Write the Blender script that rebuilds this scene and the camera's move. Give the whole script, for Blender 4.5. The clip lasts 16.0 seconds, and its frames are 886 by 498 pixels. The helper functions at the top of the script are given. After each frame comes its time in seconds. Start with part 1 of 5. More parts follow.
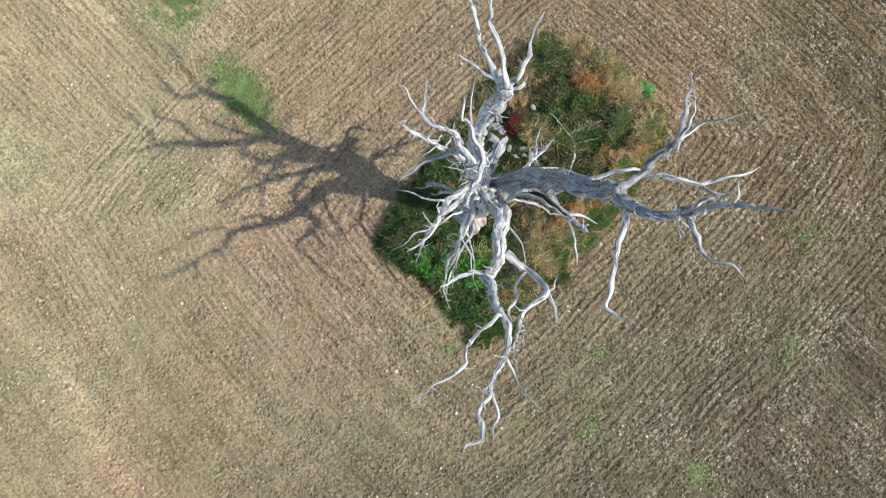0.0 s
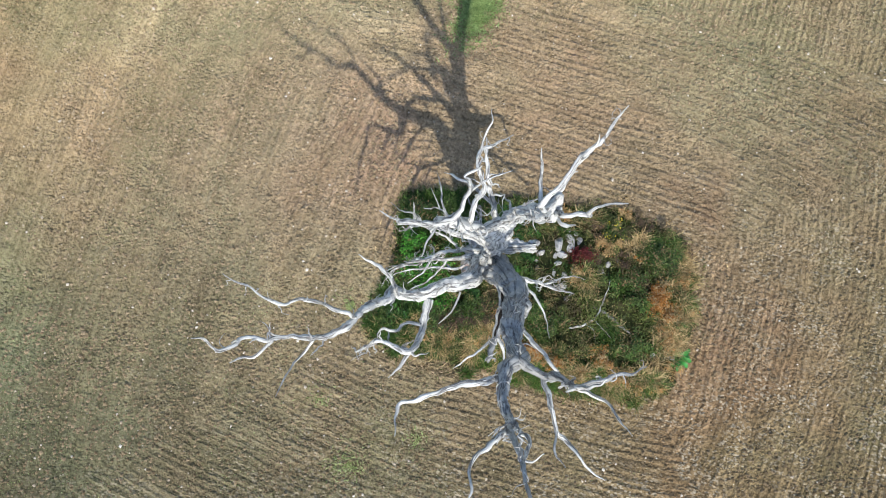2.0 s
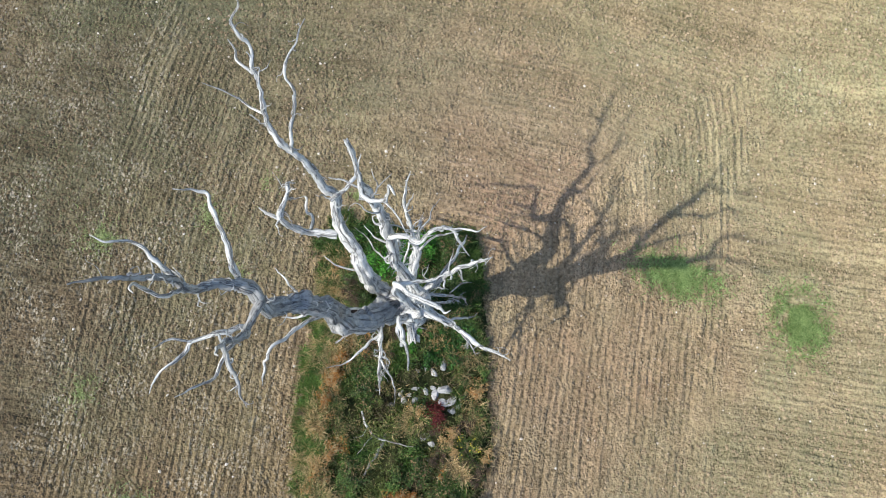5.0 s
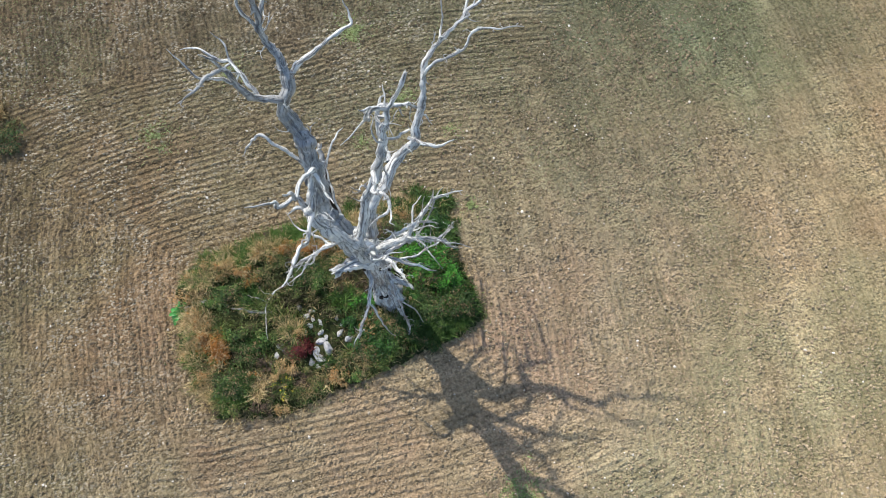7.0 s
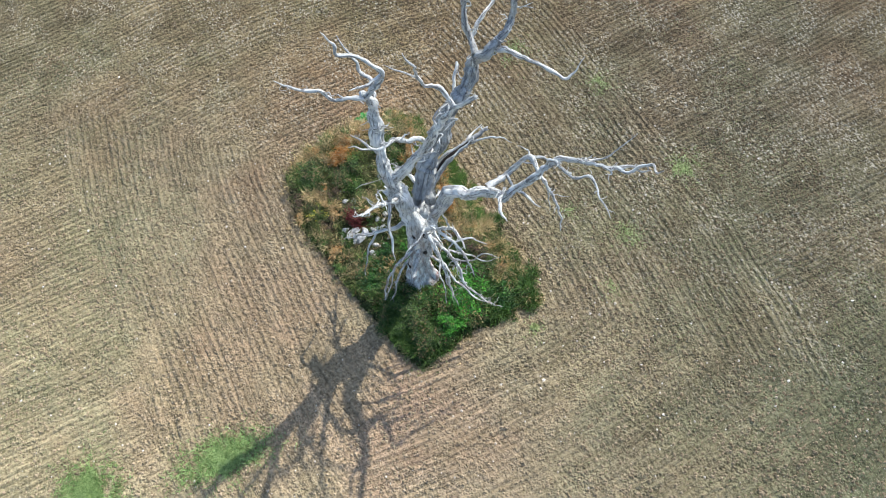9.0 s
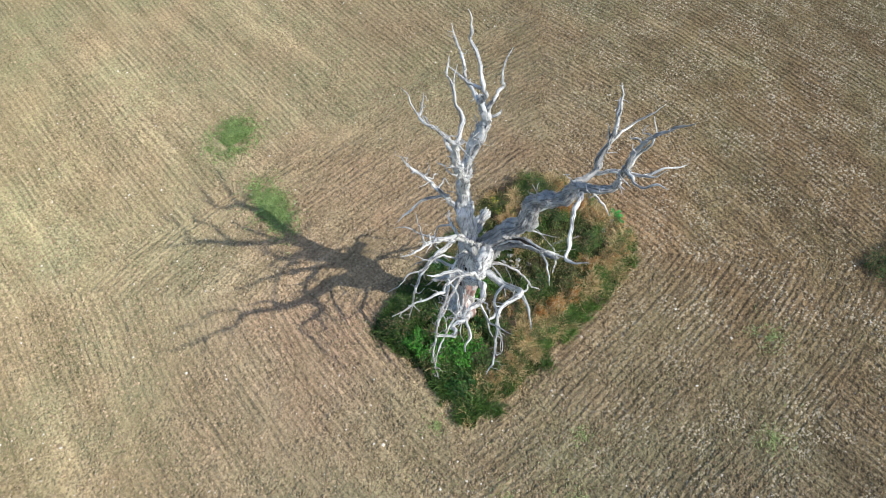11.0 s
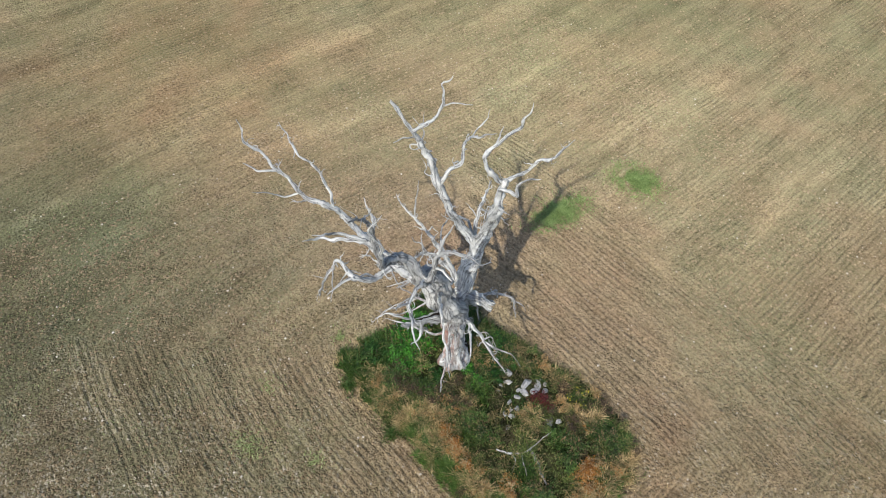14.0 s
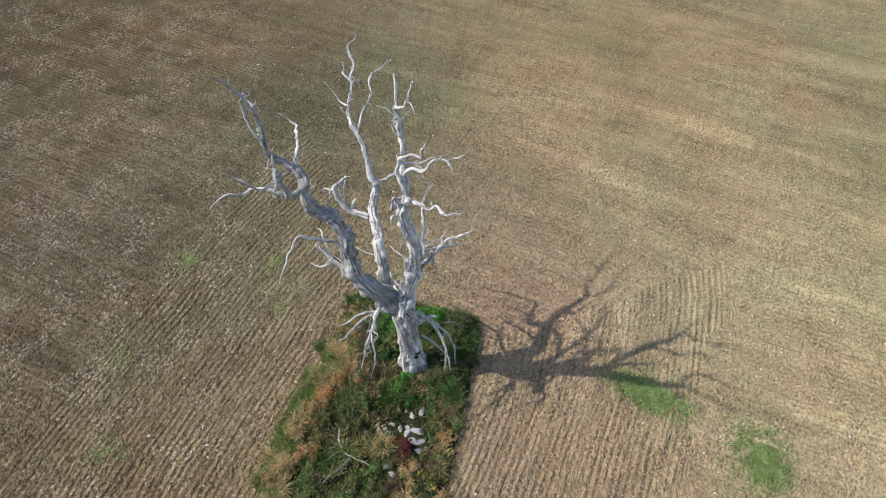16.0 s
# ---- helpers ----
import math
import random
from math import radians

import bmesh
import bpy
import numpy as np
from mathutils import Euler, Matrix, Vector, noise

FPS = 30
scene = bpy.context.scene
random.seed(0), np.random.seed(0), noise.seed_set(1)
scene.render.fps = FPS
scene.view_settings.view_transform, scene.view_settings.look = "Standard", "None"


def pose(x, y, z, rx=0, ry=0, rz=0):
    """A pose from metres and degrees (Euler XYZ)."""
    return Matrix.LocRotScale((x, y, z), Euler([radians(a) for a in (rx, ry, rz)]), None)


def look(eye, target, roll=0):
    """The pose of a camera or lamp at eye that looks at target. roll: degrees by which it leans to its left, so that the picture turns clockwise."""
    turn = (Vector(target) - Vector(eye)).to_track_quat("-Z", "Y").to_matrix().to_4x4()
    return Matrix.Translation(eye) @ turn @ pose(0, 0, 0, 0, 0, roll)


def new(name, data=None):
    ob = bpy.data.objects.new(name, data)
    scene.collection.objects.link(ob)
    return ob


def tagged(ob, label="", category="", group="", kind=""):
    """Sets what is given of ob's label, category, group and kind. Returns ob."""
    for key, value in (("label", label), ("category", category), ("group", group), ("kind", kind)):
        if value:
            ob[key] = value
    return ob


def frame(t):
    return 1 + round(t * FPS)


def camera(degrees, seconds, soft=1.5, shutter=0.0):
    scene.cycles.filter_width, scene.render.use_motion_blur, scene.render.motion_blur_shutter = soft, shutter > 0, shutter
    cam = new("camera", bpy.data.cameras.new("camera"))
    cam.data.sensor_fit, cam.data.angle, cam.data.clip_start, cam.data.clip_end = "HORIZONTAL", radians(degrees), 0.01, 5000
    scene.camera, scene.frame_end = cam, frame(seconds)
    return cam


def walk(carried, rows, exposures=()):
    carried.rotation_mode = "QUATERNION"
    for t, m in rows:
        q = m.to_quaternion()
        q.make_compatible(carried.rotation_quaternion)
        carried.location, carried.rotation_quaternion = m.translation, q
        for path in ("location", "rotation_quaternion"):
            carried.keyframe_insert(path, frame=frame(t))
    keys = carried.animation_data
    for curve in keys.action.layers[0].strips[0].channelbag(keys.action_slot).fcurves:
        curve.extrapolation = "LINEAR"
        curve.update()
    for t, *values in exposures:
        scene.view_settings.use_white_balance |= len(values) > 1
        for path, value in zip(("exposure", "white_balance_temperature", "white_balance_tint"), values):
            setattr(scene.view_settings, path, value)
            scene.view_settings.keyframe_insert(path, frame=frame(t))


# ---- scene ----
cam = camera(66.56, 16.0, soft=1.0)
PATH = [
    (0, (-3.492, -2.319, 19.379), (-3.298, -2.083, 17.402), -5.0),
    (0.5, (-2.990, -2.456, 19.422), (-2.844, -2.208, 17.443), -1.2),
    (1, (-2.327, -2.511, 19.434), (-2.246, -2.256, 17.452), 2.2),
    (1.5, (-1.697, -2.485, 19.477), (-1.673, -2.227, 17.494), 6.6),
    (2, (-1.108, -2.397, 19.507), (-1.139, -2.136, 17.525), 10.6),
    (2.5, (-0.541, -2.220, 19.527), (-0.633, -1.959, 17.546), 13.3),
    (3, (-0.023, -1.903, 19.559), (-0.177, -1.657, 17.580), 14.4),
    (3.5, (0.428, -1.477, 19.607), (0.218, -1.263, 17.629), 15.1),
    (4, (0.807, -0.915, 19.624), (0.543, -0.751, 17.648), 14.1),
    (4.2, (0.923, -0.677, 19.609), (0.641, -0.535, 17.634), 13.9),
    (4.5, (1.016, -0.225, 19.66), (0.711, -0.131, 17.685), 12.3),
    (4.75, (1.029, 0.21, 19.735), (0.71, 0.255, 17.762), 10.2),
    (5.25, (0.88, 1.2, 19.928), (0.552, 1.129, 17.956), 4.2),
    (5.75, (0.512, 2.288, 20.118), (0.205, 2.078, 18.154), -1.9),
    (6.0, (0.25, 2.84, 20.188), (-0.034, 2.556, 18.228), -4.2),
    (6.3, (-0.143, 3.537, 20.237), (-0.386, 3.163, 18.287), -6.0),
    (6.5, (-0.424, 3.918, 20.225), (-0.632, 3.491, 18.282), -5.9),
    (7, (-1.464, 5.100, 20.165), (-1.541, 4.523, 18.252), -5.7),
    (7.5, (-3.027, 5.518, 20.022), (-2.910, 4.877, 18.132), -5.9),
    (8, (-4.939, 5.249, 19.974), (-4.584, 4.624, 18.107), -6.1),
    (8.5, (-6.833, 4.289, 19.906), (-6.243, 3.769, 18.068), -6.4),
    (9, (-8.395, 2.449, 19.777), (-7.605, 2.138, 17.966), -6.5),
    (9.5, (-9.226, 0.234, 19.653), (-8.324, 0.183, 17.868), -5.6),
    (9.7, (-9.369, -0.749, 19.587), (-8.444, -0.684, 17.815), -5.2),
    (10.0, (-9.315, -2.255, 19.507), (-8.387, -2.009, 17.755), -4.5),
    (10.25, (-9.066, -3.52, 19.452), (-8.156, -3.123, 17.717), -3.7),
    (10.75, (-8.048, -5.947, 19.372), (-7.253, -5.262, 17.67), -1.9),
    (11.25, (-6.458, -8.049, 19.321), (-5.861, -7.127, 17.65), 0.0),
    (11.5, (-5.493, -8.908, 19.302), (-5.015, -7.895, 17.646), 0.9),
    (11.8, (-4.219, -9.725, 19.286), (-3.894, -8.628, 17.646), 1.8),
    (12, (-3.310, -10.107, 19.274), (-3.088, -8.969, 17.644), 2.3),
    (12.5, (-0.848, -10.630, 19.321), (-0.903, -9.445, 17.711), 2.9),
    (13, (1.864, -10.530, 19.382), (1.514, -9.368, 17.792), 3.5),
    (13.5, (4.496, -9.599, 19.453), (3.865, -8.545, 17.875), 3.7),
    (14, (6.941, -7.851, 19.529), (6.052, -6.986, 17.960), 4.0),
    (14.5, (8.824, -5.390, 19.638), (7.737, -4.783, 18.072), 3.9),
    (15, (10.201, -2.209, 19.796), (8.979, -1.935, 18.237), 3.6),
    (15.5, (10.599, 1.345, 19.879), (9.339, 1.255, 18.329), 3.1),
    (16, (9.949, 5.135, 19.973), (8.761, 4.663, 18.435), 2.4),
]
walk(cam, [(t, look(eye, target, roll)) for t, eye, target, roll in PATH], exposures=[(0.0, 0.49, 6500, 10), (3.5, 0.47, 6440, 10), (6.4, 0.52, 6500, 10), (7.0, 0.59, 6500, 10), (8.5, 0.78, 6300, 10), (9.0, 0.82, 6270, 9), (9.7, 0.77, 6300, 10), (12.0, 0.24, 6500, 10), (12.5, 0.23, 6500, 10), (14.5, 0.05, 6530, 11), (16.0, 0.3, 6650, 14)])

# ---- world, sun ----
world = bpy.data.worlds.new("world")
scene.world = world
world.use_nodes = True
wn = world.node_tree.nodes
sky = wn.new("ShaderNodeTexSky")
sky.sky_type, sky.sun_disc = "NISHITA", False
SUN = Vector((0.42, -0.94, 1.0)).normalized()
sky.sun_elevation = math.asin(SUN.z)
sky.sun_rotation = math.atan2(SUN.x, SUN.y)
world.node_tree.links.new(sky.outputs[0], wn["Background"].inputs[0])
wn["Background"].inputs[1].default_value = 0.195
sun = new("sun", bpy.data.lights.new("sun", "SUN"))
sun.data.energy, sun.data.angle, sun.data.color = 4.2, radians(0.7), (1.0, 0.95, 0.87)
sun.matrix_world = look(SUN * 40, (0, 0, 0))

# ---- materials ----


class Nodes:
    """Shorthand for building a node material."""

    def __init__(self, name, rough=0.9, spec=0.25):
        self.m = bpy.data.materials.new(name)
        self.m.use_nodes = True
        self.t = self.m.node_tree
        self.b = self.t.nodes["Principled BSDF"]
        self.b.inputs["Roughness"].default_value = rough
        self.b.inputs["Specular IOR Level"].default_value = spec

    def put(self, sock, v):
        if hasattr(v, "is_linked") or hasattr(v, "links"):
            self.t.links.new(v, sock)
        else:
            sock.default_value = v

    def node(self, kind, **ins):
        n = self.t.nodes.new("ShaderNode" + kind)
        for k, v in ins.items():
            self.put(n.inputs[k.replace("_", " ")], v)
        return n

    def math(self, op, a, b=0.0, clamp=False):
        n = self.t.nodes.new("ShaderNodeMath")
        n.operation, n.use_clamp = op, clamp
        self.put(n.inputs[0], a)
        self.put(n.inputs[1], b)
        return n.outputs[0]

    def noise(self, vec, scale, detail=4.0, rough=0.55, warp=0.0):
        return self.node("TexNoise", Vector=vec, Scale=scale, Detail=detail, Roughness=rough, Distortion=warp).outputs[0]

    def ramp(self, f, *stops):
        n = self.node("ValToRGB", Fac=f)
        e = n.color_ramp.elements
        while len(e) < len(stops):
            e.new(0.5)
        for k, (p, c) in enumerate(stops):
            e[k].position, e[k].color = p, (*c, 1) if not isinstance(c, float) else (c, c, c, 1)
        return n.outputs[0]

    def mix(self, f, a, b, mode="MIX"):
        n = self.t.nodes.new("ShaderNodeMix")
        n.data_type, n.blend_type = "RGBA", mode
        self.put(n.inputs[0], f)
        self.put(n.inputs[6], a if not isinstance(a, tuple) else (*a, 1))
        self.put(n.inputs[7], b if not isinstance(b, tuple) else (*b, 1))
        return n.outputs[2]

    def bump(self, h, dist, strength=1.0, normal=None):
        n = self.node("Bump", Height=h, Distance=dist, Strength=strength)
        if normal is not None:
            self.put(n.inputs["Normal"], normal)
        return n.outputs[0]

    def color(self, c):
        self.put(self.b.inputs["Base Color"], c if not isinstance(c, tuple) else (*c, 1))
        return self.m

    def normal(self, n):
        self.put(self.b.inputs["Normal"], n)


# the weedy island round the tree: centre and half sizes of the box that the furrows run round
ISLE_C, ISLE_B = (1.65, -0.15), (3.0, 1.2)
ROW = 0.21


def soil_lie(k, s):
    """Where a point lies between the darker loam in the south-east and the paler loam in the north-west."""
    lie = k.math("ADD", k.math("MULTIPLY", s.outputs[1], 0.62 / 22), k.math("MULTIPLY", s.outputs[0], -0.55 / 22))
    return k.math("ADD", lie, 0.45)


LOAM = ((0.02, (0.178, 0.128, 0.073)), (0.28, (0.204, 0.154, 0.09)), (0.55, (0.252, 0.194, 0.119)), (0.9, (0.302, 0.235, 0.148)))


def soil_material():
    k = Nodes("tilled_soil", 0.95, 0.1)
    k.b.inputs["Diffuse Roughness"].default_value = 1.0
    p = k.node("TexCoord").outputs["Object"]
    s = k.node("SeparateXYZ", Vector=p)
    qx = k.math("SUBTRACT", k.math("ABSOLUTE", k.math("SUBTRACT", s.outputs[0], ISLE_C[0])), ISLE_B[0])
    qy = k.math("SUBTRACT", k.math("ABSOLUTE", k.math("SUBTRACT", s.outputs[1], ISLE_C[1])), ISLE_B[1])
    mx, my = k.math("MAXIMUM", qx, 0.0), k.math("MAXIMUM", qy, 0.0)
    d = k.math("SQRT", k.math("ADD", k.math("MULTIPLY", mx, mx), k.math("MULTIPLY", my, my)))
    d = k.math("ADD", k.math("MULTIPLY", d, 0.25), k.math("MULTIPLY", k.math("MAXIMUM", mx, my), 0.75))
    d = k.math("ADD", d, k.math("ADD", k.math("MULTIPLY", k.noise(p, 0.25, 1.0), 0.35), k.math("MULTIPLY", k.noise(p, 2.0, 2.0), 0.05)))
    away = d
    # the rows run along y beside the island and along x above and below it
    side = k.math("GREATER_THAN", mx, my)
    # past the headland the whole field is drilled from north to south
    open_field = k.math("GREATER_THAN", k.math("ADD", my, k.math("MULTIPLY", k.noise(p, 0.3, 2.0), 1.6)), 9.0)
    side = k.math("MAXIMUM", side, open_field)
    d = k.math("ADD", k.math("MULTIPLY", open_field, k.math("ADD", s.outputs[0], k.math("MULTIPLY", k.noise(p, 0.25, 1.0), 0.35))), k.math("MULTIPLY", k.math("SUBTRACT", 1.0, open_field), d))
    row = k.math("SINE", k.math("MULTIPLY", d, 2 * math.pi / ROW))
    along = k.math("ADD", k.math("MULTIPLY", side, s.outputs[1]), k.math("MULTIPLY", k.math("SUBTRACT", 1.0, side), s.outputs[0]))
    streak = k.noise(k.node("CombineXYZ", X=k.math("MULTIPLY", d, 2.2), Y=k.math("MULTIPLY", along, 0.35)).outputs[0], 1.0, 4.0, 0.6)
    comb = k.noise(k.node("CombineXYZ", X=k.math("MULTIPLY", d, 8.0), Y=k.math("MULTIPLY", along, 0.4)).outputs[0], 1.0, 4.0, 0.6)
    broken = k.math("MULTIPLY", k.ramp(k.noise(p, 0.22, 3.0), (0.4, 0.5), (0.58, 1.0)), k.ramp(k.noise(p, 5.0, 3.0), (0.3, 0.45), (0.5, 1.0)))
    row = k.math("MULTIPLY", k.math("ADD", k.math("MULTIPLY", row, 0.46), k.math("MULTIPLY", k.math("SUBTRACT", comb, 0.5), 3.0)), broken)
    pas = k.math("SINE", k.math("MULTIPLY", d, 2 * math.pi / 2.6))
    broad = k.noise(p, 0.13, 4.0, 0.6)
    lump = k.noise(p, 9.5, 3.0, 0.6)
    blotch = k.noise(p, 2.4, 5.0, 0.7)
    grain = k.noise(p, 15.0, 3.0, 0.6)
    fine = k.noise(p, 60.0, 3.0, 0.7)
    clod = k.node("TexVoronoi", Vector=p, Scale=13.0, Randomness=1.0).outputs["Distance"]
    crumb = k.node("TexVoronoi", Vector=p, Scale=20.0, Randomness=1.0)
    lie = k.math("ADD", soil_lie(k, s), k.math("MULTIPLY", k.math("SUBTRACT", broad, 0.5), 0.6))
    c = k.ramp(lie, *LOAM)
    # darker brown stretches to the south-west, the south and the north-east
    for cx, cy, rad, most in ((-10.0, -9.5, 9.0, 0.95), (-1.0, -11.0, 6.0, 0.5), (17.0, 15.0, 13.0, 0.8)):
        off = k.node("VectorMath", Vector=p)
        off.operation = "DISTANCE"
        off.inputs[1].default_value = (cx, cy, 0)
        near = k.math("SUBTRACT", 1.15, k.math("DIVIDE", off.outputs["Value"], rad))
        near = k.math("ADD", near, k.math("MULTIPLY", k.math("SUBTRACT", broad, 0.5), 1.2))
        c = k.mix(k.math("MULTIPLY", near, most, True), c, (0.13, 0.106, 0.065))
    # broad differences of the ground itself: rusty loam, and greyer or weedier loam
    for cx, cy, rad, hue in ((10.0, -3.0, 7.0, (1.05, 0.985, 0.94)), (-20.0, 1.0, 9.0, (1.09, 0.98, 0.92)), (-1.0, 6.0, 4.0, (1.05, 0.98, 0.99)),
                             (0.0, -13.0, 9.0, (0.99, 0.995, 1.06)), (-14.0, -20.0, 9.0, (1.09, 0.975, 0.93)), (-12.5, -7.0, 5.0, (0.9, 1.03, 1.0)), (-7.5, -0.5, 4.5, (1.02, 0.995, 1.035)), (-10.0, 15.0, 7.0, (0.96, 1.02, 0.96))):
        off = k.node("VectorMath", Vector=p)
        off.operation = "DISTANCE"
        off.inputs[1].default_value = (cx, cy, 0)
        near = k.math("SUBTRACT", 1.3, k.math("DIVIDE", off.outputs["Value"], rad))
        near = k.math("ADD", near, k.math("MULTIPLY", k.math("SUBTRACT", broad, 0.5), 1.5))
        c = k.mix(k.math("MULTIPLY", near, 1.0, True), c, k.mix(1.0, c, hue, "MULTIPLY"))
    tint = k.ramp(k.noise(p, 0.2, 3.0, 0.6), (0.36, (0.92, 1.03, 0.96)), (0.64, (1.05, 0.99, 0.965)))
    c = k.mix(1.0, c, tint, "MULTIPLY")
    # rusty loam close round the island
    by = k.math("ADD", k.ramp(k.math("MULTIPLY", away, 0.1), (0.2, 1.0), (1.2, 0.0)), k.math("MULTIPLY", k.math("SUBTRACT", broad, 0.5), 1.6), True)
    by = k.math("MULTIPLY", by, k.ramp(k.math("ADD", k.math("MULTIPLY", s.outputs[1], 0.1), 0.5), (0.2, 0.1), (0.55, 1.0)))
    c = k.mix(by, k.mix(1.0, c, (0.975, 1.01, 0.965), "MULTIPLY"), k.mix(1.0, c, (1.03, 0.998, 1.03), "MULTIPLY"))
    # far off the soil is darkened: lens vignetting put into its colour
    off = k.node("VectorMath", Vector=p)
    off.operation = "LENGTH"
    outer = k.ramp(k.math("ADD", k.math("MULTIPLY", off.outputs["Value"], 0.02), k.math("MULTIPLY", k.math("SUBTRACT", broad, 0.5), 0.3)), (0.28, 0.0), (0.5, 1.0))
    c = k.mix(outer, c, k.mix(1.0, c, (0.75, 0.755, 0.72), "MULTIPLY"))
    # broad swaths that the harrow left paler or darker along its way
    swath = k.noise(k.node("CombineXYZ", X=k.math("MULTIPLY", d, 0.75), Y=k.math("MULTIPLY", along, 0.1)).outputs[0], 1.0, 3.0, 0.6)
    c = k.mix(k.ramp(swath, (0.52, 0.0), (0.68, 0.6)), c, k.mix(1.0, c, (1.42, 1.4, 1.4), "MULTIPLY"))
    c = k.mix(k.ramp(swath, (0.34, 0.6), (0.48, 0.0)), c, k.mix(1.0, c, (0.66, 0.65, 0.63), "MULTIPLY"))
    even = k.mix(1.0, c, (0.93, 0.925, 0.92), "MULTIPLY")
    pale = k.mix(1.0, c, (1.5, 1.5, 1.55), "MULTIPLY")
    dark = k.mix(1.0, c, (0.36, 0.34, 0.32), "MULTIPLY")
    c = k.mix(k.ramp(streak, (0.46, 0.0), (0.68, 0.85)), c, pale)
    c = k.mix(k.ramp(streak, (0.3, 0.6), (0.45, 0.0)), c, dark)
    # furrow and clod shading put into the colour: dark low down, pale on top
    c = k.mix(k.math("MULTIPLY", k.math("ADD", row, 0.1), 0.42, True), c, pale)
    c = k.mix(k.math("MULTIPLY", k.math("SUBTRACT", -0.06, row), 0.9, True), c, dark)
    swing = k.math("MULTIPLY", pas, k.ramp(k.noise(p, 0.12, 2.0), (0.4, 0.1), (0.6, 1.0)))
    c = k.mix(k.math("MULTIPLY", swing, 0.25, True), c, pale)
    c = k.mix(k.math("MULTIPLY", swing, -0.25, True), c, dark)
    c = k.mix(k.ramp(blotch, (0.36, 0.4), (0.5, 0.0)), c, dark)
    c = k.mix(k.ramp(blotch, (0.52, 0.0), (0.66, 0.35)), c, pale)
    c = k.mix(k.ramp(lump, (0.36, 0.72), (0.47, 0.0)), c, dark)
    c = k.mix(k.ramp(lump, (0.53, 0.0), (0.64, 0.6)), c, pale)
    c = k.mix(k.ramp(k.node("SeparateColor", Color=crumb.outputs["Color"]).outputs[0], (0.72, 0.0), (0.95, 0.5)), c, pale)
    c = k.mix(k.ramp(k.node("SeparateColor", Color=crumb.outputs["Color"]).outputs[1], (0.72, 0.0), (0.95, 0.4)), c, dark)
    c = k.mix(k.ramp(grain, (0.36, 0.4), (0.45, 0.0)), c, dark)
    c = k.mix(k.ramp(grain, (0.56, 0.0), (0.66, 0.4)), c, pale)
    # crusted tracts where the rain has smoothed the tilth
    crust = k.math("MULTIPLY", k.ramp(k.noise(p, 0.33, 4.0, 0.65), (0.45, 0.0), (0.58, 0.36)), k.ramp(lie, (0.32, 0.0), (0.55, 1.0)))
    c = k.mix(crust, c, even)
    straw = k.node("TexNoise", Vector=k.node("Mapping", Vector=p, Scale=(9.0, 30.0, 1.0), Rotation=(0, 0, 0.5)).outputs[0], Scale=1.0, Detail=3.0)
    c = k.mix(k.math("MULTIPLY", k.ramp(straw.outputs[0], (0.6, 0.0), (0.68, 0.7)), k.ramp(k.noise(p, 0.45, 3.0), (0.45, 0.0), (0.62, 1.0))), c, (0.5, 0.43, 0.29))
    # green haze of seedlings in broad patches away from the island
    far = k.ramp(k.math("MULTIPLY", away, 0.05), (0.1, 0.0), (0.4, 1.0))
    green = k.math("MULTIPLY", k.ramp(k.noise(p, 0.11, 5.0, 0.65), (0.45, 0.0), (0.6, 0.45)), far)
    green = k.math("MULTIPLY", green, k.ramp(lie, (0.2, 0.3), (0.45, 1.0)))
    green = k.math("MULTIPLY", green, k.ramp(k.noise(p, 12.0, 3.0), (0.42, 0.3), (0.58, 1.0)))
    c = k.mix(green, c, (0.125, 0.14, 0.066))
    flecked = k.math("MULTIPLY", k.ramp(lie, (0.2, 1.0), (0.5, 0.15)), k.ramp(k.noise(p, 0.7, 4.0, 0.65), (0.42, 0.0), (0.6, 1.0)))
    bits = k.node("TexVoronoi", Vector=k.node("Mapping", Vector=p, Scale=(14.0, 22.0, 1.0)).outputs[0], Scale=1.0, Randomness=1.0)
    c = k.mix(k.math("MULTIPLY", flecked, k.ramp(k.node("SeparateColor", Color=bits.outputs["Color"]).outputs[2], (0.72, 0.0), (0.86, 0.8))), c, (0.44, 0.385, 0.28))
    h = k.math("ADD", k.math("MULTIPLY", grain, 0.35), k.math("ADD", k.math("MULTIPLY", fine, 0.08), k.math("MULTIPLY", k.math("MULTIPLY", clod, k.ramp(k.noise(p, 1.1, 3.0), (0.42, 0.1), (0.6, 1.0))), -0.6)))
    h = k.math("ADD", h, k.math("ADD", k.math("MULTIPLY", lump, 0.75), k.math("MULTIPLY", row, 0.42)))
    h = k.math("MULTIPLY", h, k.math("SUBTRACT", 1.0, k.math("MULTIPLY", crust, 0.7)))
    k.normal(k.bump(h, 0.14, 1.0))
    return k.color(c)


